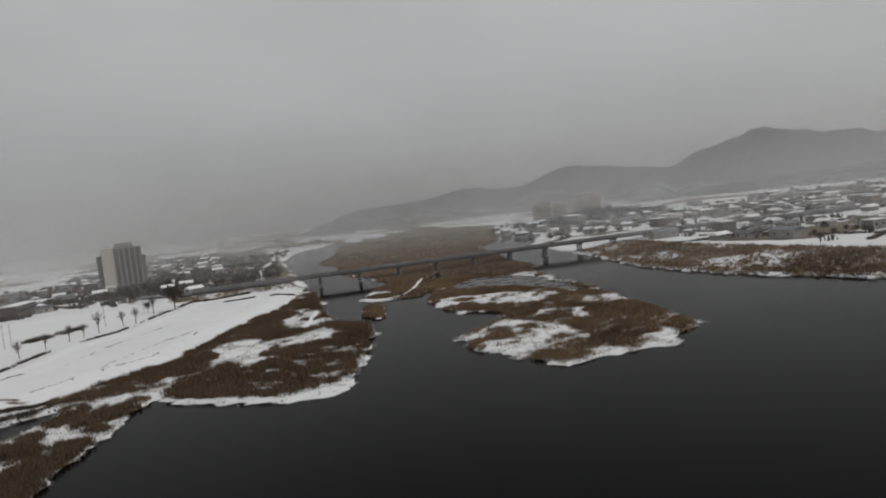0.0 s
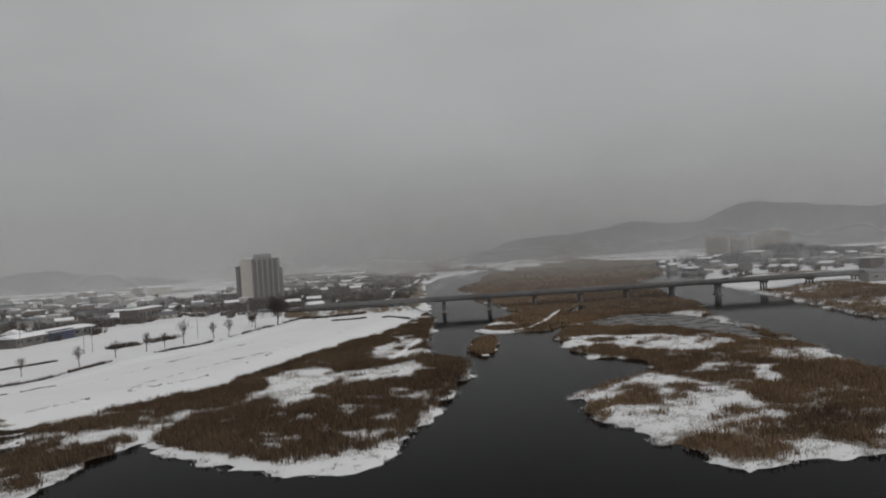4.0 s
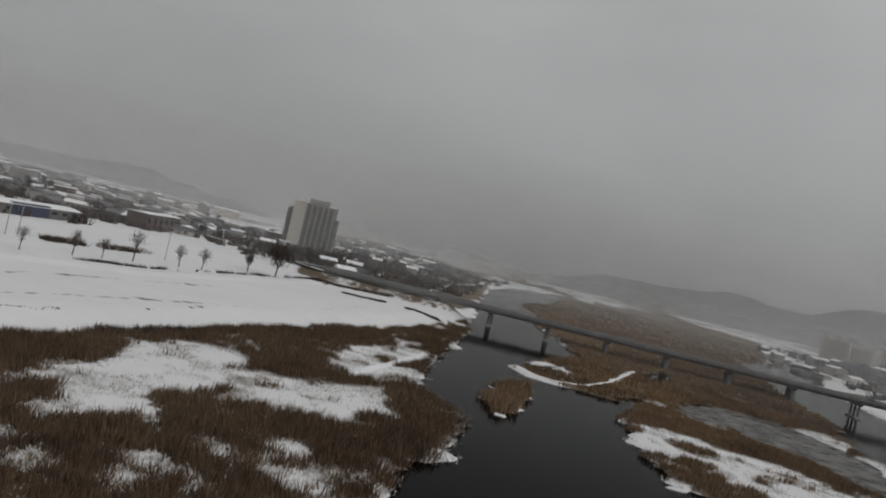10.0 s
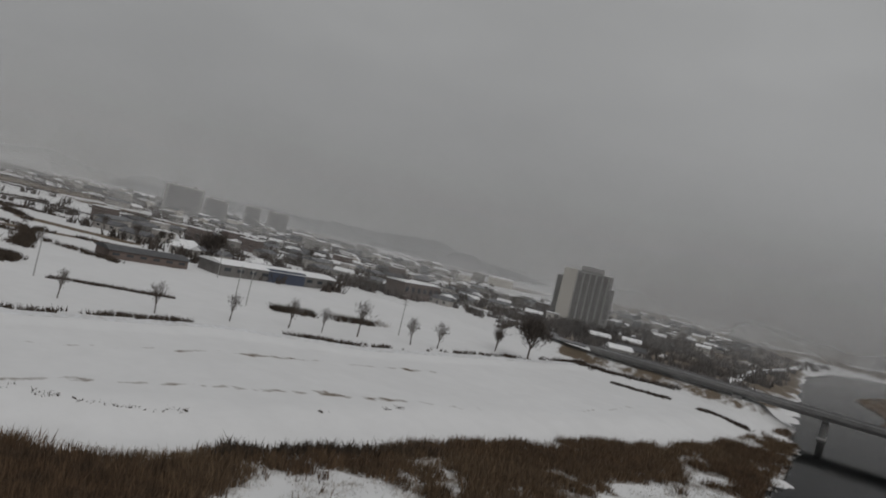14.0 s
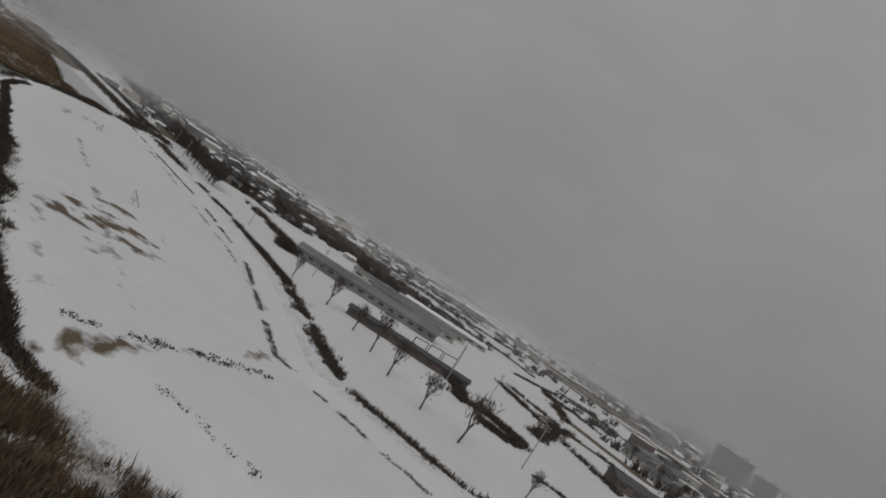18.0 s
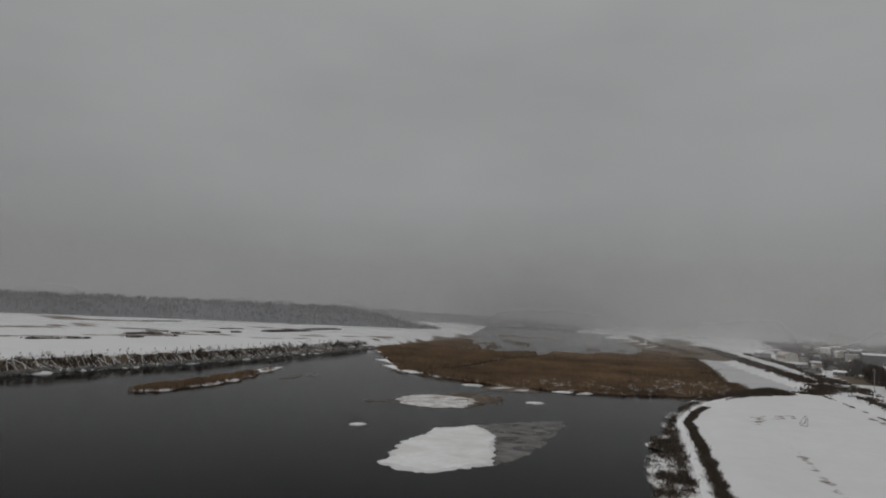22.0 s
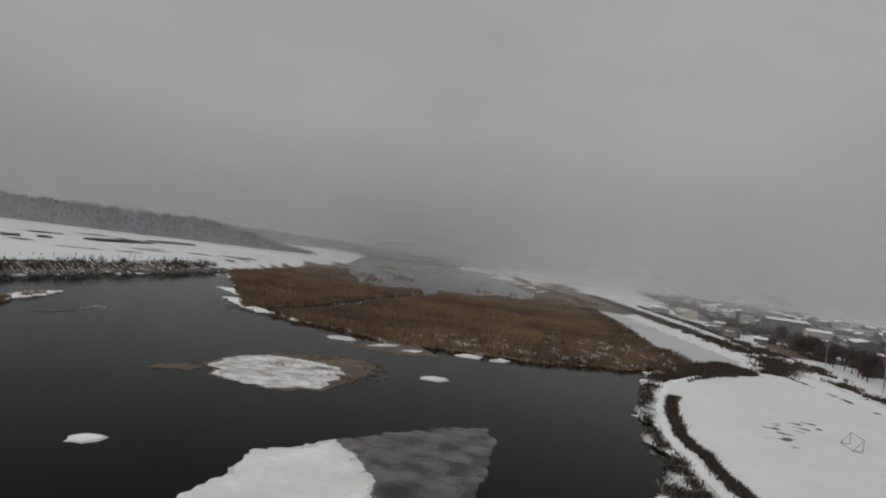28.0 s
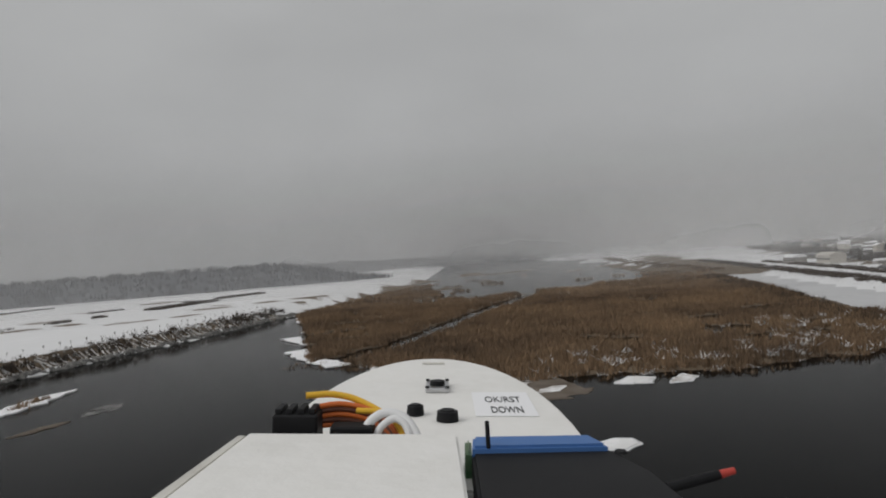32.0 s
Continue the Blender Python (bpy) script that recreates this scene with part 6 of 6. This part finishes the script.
def garden_trees(areas, seed, label):
    """Bare garden trees and bushes far off, as sprays of thin twigs."""
    r = np.random.RandomState(seed)
    xs, ys = [], []
    for x0, x1, y0, y1, slope, count in areas:
        x = r.uniform(x0, x1, count)
        y = r.uniform(y0, y1, count) + slope * (x - x0)
        ok = waves(x, y, 60, seed) + 0.4 * waves(x, y, 20, seed + 1) > -0.15
        xs.append(x[ok])
        ys.append(y[ok])
    x, y = np.concatenate(xs), np.concatenate(ys)
    z = land_height(x, y)
    ok = z > 1.2
    tufts("garden_trees", x[ok], y[ok], z[ok], 4.6, 1.5, 18, M_TWIG, label, "trees", seed, 0.4, 0.5)


garden_trees([(-190, -45, 555, 760, 0, 420), (-190, -40, 760, 1200, 0, 380), (-290, -215, 430, 560, 0, 150), (-205, -110, 610, 740, 0, 160), (-175, -125, 560, 640, 0, 40), (-330, -110, 560, 1300, 0, 900), (-430, -240, 430, 760, 0, 450), (-1150, -430, 620, 1150, 0, 900)], 201, "bare dark garden trees among the town houses")
garden_trees([(-1600, -480, -262, -60, 0.39, 4600), (-1000, -430, 130, 420, 0.3, 260)], 203, "bare dark garden trees in the village by the levee")
garden_trees([(240, 1000, 300, 1000, 0, 900), (200, 420, 620, 1100, 0.1, 500)], 205, "bare dark trees on the east side of the river")
hedge([(-448, 138), (-500, 133), (-692, 29), (-762, -8), (-1000, -138)], 7, 14, 1.6, "thick dark hedge between frozen pool and levee road", 211, 0.35)
hedge([(-414, 108), (-447, 105), (-490, 82)], 9, 16, 1.5, "dense brown sedge at the corner of the pool", 221, 0.0, M_SEDGE)
hedge([(-470, 160), (-560, 122), (-700, 55), (-900, -50)], 4, 8, 1.5, "dark patchy hedge beside the levee road", 213, 0.35)
hedge(beside(FAR_BANK, 3.0), 2.0, 1.3, 1.5, "dark slanting bushes low on the snowy far bank", 215, 0.3)
hedge(beside(FAR_BANK, 9.0), 4.0, 1.2, 2.5, "dark upright bushes on the crest of the far bank", 217, 0.45)

# ---------------------------------------------------------------- on the field
def build_portal():
    """An open frame of dark steel tube."""
    portal = thing("steel_frame")
    for name, a, b in (("upright", (-3, 0, -0.3), (-3, 0, 4.6)), ("upright", (3, 0, -0.3), (3, 0, 4.6)), ("crossbeam", (-3.1, 0, 4.6), (3.1, 0, 4.6)), ("rail", (-3, 0, 1.2), (3, 0, 1.2))):
        bm = bmesh.new()
        rod(bm, a, b, 0.16, sides=8)
        part(name, bm, M_BARK, portal)
    return portal


portal = tagged(build_portal(), "open dark steel frame standing beside the sheds", "frame", "steel frames by the sheds")
for k in range(3):
    x, y = -264 - 3.0 * k, 309 + 6.4 * k
    m = pose(x, y, ground_at(x, y), 0, 0, 115)
    if k:
        copy_thing(portal, m)
    else:
        portal.matrix_basis = m


def build_goal():
    goal = thing("football_goal")
    w, h, d = 7.32, 2.44, 1.8
    for name, a, b in (("goal_post", (-w / 2, 0, 0), (-w / 2, 0, h)), ("goal_post", (w / 2, 0, 0), (w / 2, 0, h)), ("crossbar", (-w / 2, 0, h), (w / 2, 0, h)),
                       ("stay", (-w / 2, 0, h), (-w / 2, d, 0)), ("stay", (w / 2, 0, h), (w / 2, d, 0)), ("ground_bar", (-w / 2, d, 0.05), (w / 2, d, 0.05)),
                       ("side_bar", (-w / 2, 0, 0.05), (-w / 2, d, 0.05)), ("side_bar", (w / 2, 0, 0.05), (w / 2, d, 0.05))):
        bm = bmesh.new()
        rod(bm, a, b, 0.07, sides=8)
        part(name, bm, M_METAL, goal)
    return goal


goal = tagged(build_goal(), "grey metal football goal on the snowy field", "goal", "football goals")
goal.matrix_basis = pose(-334, 168, ground_at(-334, 168) + 0.02, 0, 0, 200)
copy_thing(goal, pose(-222, 219, ground_at(-222, 219) + 0.02, 0, 0, 20))


def build_car():
    car = tagged(thing("car", pose(154, BRIDGE_Y - 2.2, DECK_Z + 0.06)), "dark car driving on the bridge", "car")
    bm = bmesh.new()
    bevelled_box(bm, -2.2, 2.2, -0.88, 0.88, 0.35, 0.95, 0.12, 2)
    body = part("body", bm, M_CAR, car)
    bm = bmesh.new()
    vs = box(bm, -1.3, 1.1, -0.78, 0.78, 0.95, 1.48)
    for v in vs:
        if v.co.z > 1.2:
            v.co.x *= 0.72
            v.co.y *= 0.86
    part("cabin", bm, M_GLASS, car)
    for x in (-1.35, 1.35):
        for y in (-0.85, 0.85):
            bm = bmesh.new()
            rod(bm, (x, y - 0.1, 0.32), (x, y + 0.1, 0.32), 0.32, sides=14)
            part("wheel", bm, M_ROOF_DARK, car)
    return car


build_car()


# ---------------------------------------------------------------- the model aircraft, set at the camera's last pose at the end of its flight
M_FOAM = material("white_foam_board", (0.74, 0.73, 0.70), 0.7, (9.0, (0.66, 0.65, 0.62), 0.6), (60.0, (0.78, 0.77, 0.75), 0.5), 0.05, 80.0)
M_FOAM_EDGE = material("worn_foam_edge", (0.60, 0.585, 0.54), 0.8, (40.0, (0.42, 0.40, 0.36), 0.7), None)
M_BLACK = material("black_plastic", (0.010, 0.010, 0.011), 0.6, (30.0, (0.018, 0.018, 0.019), 0.6), None, spec=0.15)
M_BLUE_TAPE = material("blue_tape", (0.055, 0.145, 0.36), 0.55, (20.0, (0.075, 0.175, 0.41), 0.6), None)
M_YELLOW = material("yellow_wire", (0.72, 0.42, 0.03), 0.45)
M_ORANGE = material("orange_wire", (0.55, 0.13, 0.025), 0.45)
M_BROWN = material("brown_wire", (0.11, 0.035, 0.018), 0.5)
M_WHITE_WIRE = material("white_wire", (0.70, 0.70, 0.70), 0.45)
M_RED = material("red_tip", (0.45, 0.05, 0.035), 0.5)
M_GREEN = material("green_circuit_board", (0.03, 0.13, 0.05), 0.5, (90.0, (0.30, 0.32, 0.22), 0.6), None)
M_STEEL = material("bright_metal", (0.55, 0.55, 0.56), 0.35, None, None, metal=0.9)
M_LABEL = material("white_label", (0.80, 0.80, 0.81), 0.6)
M_INK = material("black_ink", (0.02, 0.02, 0.022), 0.7)


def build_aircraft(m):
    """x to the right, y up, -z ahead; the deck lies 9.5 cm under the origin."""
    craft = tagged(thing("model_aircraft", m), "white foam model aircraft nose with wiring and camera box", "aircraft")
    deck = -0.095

    def slab(name, outline, y0, y1, mat, parent=craft, label=""):
        bm = bmesh.new()
        a = [bm.verts.new((x, y0, -d)) for x, d in outline]
        b = [bm.verts.new((x, y1, -d)) for x, d in outline]
        n = len(outline)
        bm.faces.new(a)
        bm.faces.new(b[::-1])
        for i in range(n):
            j = (i + 1) % n
            bm.faces.new((a[i], b[i], b[j], a[j]))
        bmesh.ops.recalc_face_normals(bm, faces=bm.faces)
        edges = [e for e in bm.edges if abs(e.verts[0].co.y - y1) < 1e-6 and abs(e.verts[1].co.y - y1) < 1e-6]
        bmesh.ops.bevel(bm, geom=edges, offset=0.0012, segments=2, affect="EDGES")
        return part(name, bm, mat, parent, label)

    nose = [(-0.089, 0.27)] + [(-0.0075 + 0.079 * math.cos(a), 0.352 + 0.245 * math.sin(a)) for a in [math.pi - math.pi * k / 28 for k in range(29)]] + [(0.0735, 0.27)]
    plate = slab("nose_deck", nose, deck - 0.012, deck, M_FOAM)
    box_top = -0.080
    bx = slab("foam_box", [(-0.0848, 0.300), (0.0064, 0.298), (0.0095, 0.17), (-0.0935, 0.17)], deck - 0.03, box_top, M_FOAM)
    slab("box_edge", [(-0.0905, 0.302), (-0.0850, 0.302), (-0.0938, 0.17), (-0.101, 0.17)], deck - 0.03, box_top - 0.0015, M_FOAM_EDGE, bx)
    bay = slab("camera_box", [(0.0120, 0.285), (0.0700, 0.292), (0.0800, 0.262), (0.088, 0.17), (0.0120, 0.17)], deck - 0.03, -0.0845, M_BLACK, craft, "black plastic camera box")
    bm = bmesh.new()
    rod(bm, (0.0735, -0.0842, -0.285), (0.0735, -0.0832, -0.285), 0.0028, 0.0022, 12)
    part("screw", bm, M_BLACK, bay)
    tape = slab("blue_tape", [(0.0130, 0.300), (0.0640, 0.303), (0.0690, 0.288), (0.0120, 0.284)], deck - 0.02, -0.0815, M_BLUE_TAPE, bay, "strip of blue tape")
    slab("circuit_board", [(0.0095, 0.303), (0.0125, 0.303), (0.0120, 0.285), (0.0095, 0.285)], deck - 0.002, -0.084, M_GREEN, bay)
    bm = bmesh.new()
    rod(bm, (0.0190, -0.0845, -0.286), (0.0182, -0.0715, -0.286), 0.00095, 0.0009, 10)
    part("antenna", bm, M_BLACK, bay)
    bm = bmesh.new()
    rod(bm, (0.083, -0.0885, -0.255), (0.1035, -0.0845, -0.258), 0.0021, 0.0019, 12)
    probe = part("probe", bm, M_BLACK, craft, "thin black probe with a red tip")
    bm = bmesh.new()
    rod(bm, (0.1035, -0.0845, -0.258), (0.1095, -0.0833, -0.259), 0.0016, 0.0013, 12)
    part("probe_tip", bm, M_RED, probe)

    # push buttons: one square tact switch, two round caps
    x, d = -0.0038, 0.4651
    bm = bmesh.new()
    bevelled_box(bm, x - 0.0078, x + 0.0078, deck + 0.0002, deck + 0.0032, -d - 0.017, -d + 0.012, 0.0006)
    switch = part("switch", bm, M_STEEL, craft, "square push switch")
    bm = bmesh.new()
    rod(bm, (x, deck + 0.0032, -d), (x, deck + 0.0062, -d), 0.0052, 0.0048, 18)
    part("switch_cap", bm, M_BLACK, switch)
    for px in (-0.0066, 0.0066):
        for pz in (-0.015, 0.010):
            bm = bmesh.new()
            bevelled_box(bm, x + px - 0.0013, x + px + 0.0013, deck + 0.0033, deck + 0.0043, -d + pz - 0.002, -d + pz + 0.002, 0.0003)
            part("switch_pin", bm, M_BLACK, switch)
    for x, d, r in ((0.0025, 0.3809, 0.0062), (-0.0158, 0.3939, 0.0050)):
        bm = bmesh.new()
        rod(bm, (x, deck + 0.0002, -d), (x, deck + 0.0055, -d), r, r * 0.92, 22)
        cap = part("button", bm, M_BLACK, craft, "round black push button")
        bm = bmesh.new()
        rod(bm, (x, deck + 0.0055, -d), (x, deck + 0.0064, -d), r * 0.7, r * 0.6, 18)
        part("button_top", bm, M_BLACK, cap)
    # printed label
    x0, d0, x1, d1 = 0.0186, 0.3899, 0.0566, 0.4541
    bm = bmesh.new()
    box(bm, x0, x1 - 0.002, deck + 0.0002, deck + 0.0006, -d1, -d0)
    sticker = part("label_sticker", bm, M_LABEL, craft, "white printed paper label")
    for word, x, d, want in (("OK/RST", 0.0258, 0.4242, 0.0226), ("DOWN", 0.0280, 0.3966, 0.0189)):
        size = 0.0085
        curve = bpy.data.curves.new("lettering", "FONT")
        curve.body, curve.size, curve.extrude = word, size, 0.0001
        text = new("lettering", curve)
        me = bpy.data.meshes.new_from_object(text)
        bpy.data.objects.remove(text)
        me.materials.clear()
        me.materials.append(M_INK)
        ob = new("lettering", me)
        ob.parent = sticker
        width = max(v.co.x for v in me.vertices)
        ob.matrix_basis = Matrix.Translation((x, deck + 0.0008, -d)) @ pose(0, 0, 0, -90, 0, 0) @ Matrix.Diagonal((want / width, 2.6, 1, 1))
    x, d = -0.0079, 0.5677
    bm = bmesh.new()
    box(bm, x - 0.009, x + 0.009, deck + 0.0002, deck + 0.001, -d - 0.004, -d + 0.002)
    part("nose_notch", bm, M_FOAM_EDGE, plate)
    # plugs and wires
    bm = bmesh.new()
    bevelled_box(bm, -0.0760, -0.0560, deck + 0.0002, -0.0740, -0.322, -0.306, 0.0008)
    plug = part("connector", bm, M_BLACK, craft, "black cable connector")
    for k in range(4):
        bm = bmesh.new()
        bevelled_box(bm, -0.0752 + 0.005 * k, -0.0722 + 0.005 * k, -0.0740, -0.0716, -0.320, -0.308, 0.0004)
        part("connector_pin", bm, M_BLACK, plug)
    bm = bmesh.new()
    bevelled_box(bm, -0.0500, -0.0310, deck + 0.0002, -0.0785, -0.314, -0.303, 0.0008)
    part("connector", bm, M_BLACK, craft, "small black connector")

    def wire(mat, pts, r, label):
        curve = bpy.data.curves.new("wire", "CURVE")
        curve.dimensions, curve.bevel_depth, curve.bevel_resolution, curve.resolution_u = "3D", r, 3, 10
        s = curve.splines.new("BEZIER")
        s.bezier_points.add(len(pts) - 1)
        for p, q in zip(s.bezier_points, pts):
            p.co = q
            p.handle_left_type = p.handle_right_type = "AUTO"
        tmp = new("wire", curve)
        me = bpy.data.meshes.new_from_object(tmp)
        bpy.data.objects.remove(tmp)
        me.materials.clear()
        me.materials.append(mat)
        ob = new("wire", me)
        ob.parent = craft
        ob["label"] = label

    wire(M_YELLOW, [(-0.064, -0.0685, -0.322), (-0.050, -0.0690, -0.326), (-0.036, -0.0735, -0.326), (-0.020, -0.0830, -0.318), (-0.012, -0.0930, -0.306)], 0.0016, "yellow cable wire")
    wire(M_YELLOW, [(-0.040, -0.0745, -0.318), (-0.026, -0.0765, -0.318), (-0.014, -0.0900, -0.304)], 0.0014, "yellow cable wire")
    wire(M_WHITE_WIRE, [(-0.036, -0.0880, -0.306), (-0.032, -0.0770, -0.310), (-0.022, -0.0745, -0.312), (-0.013, -0.0810, -0.308), (-0.010, -0.0930, -0.302)], 0.0021, "white cable wire")
    wire(M_WHITE_WIRE, [(-0.031, -0.0880, -0.305), (-0.027, -0.0790, -0.308), (-0.020, -0.0765, -0.309), (-0.013, -0.0900, -0.302)], 0.0017, "white cable wire")
    for k, mat in enumerate((M_ORANGE, M_BROWN, M_ORANGE, M_BROWN, M_ORANGE)):
        wire(mat, [(-0.060, -0.0735 - 0.0022 * k, -0.320), (-0.046, -0.0730 - 0.0024 * k, -0.324), (-0.030, -0.0775 - 0.0022 * k, -0.322), (-0.017, -0.0880 - 0.0012 * k, -0.308 + 0.001 * k)], 0.0013, "orange cable wire" if mat is M_ORANGE else "brown cable wire")
    return craft


# Same eye, target and roll as the last row of PATH.
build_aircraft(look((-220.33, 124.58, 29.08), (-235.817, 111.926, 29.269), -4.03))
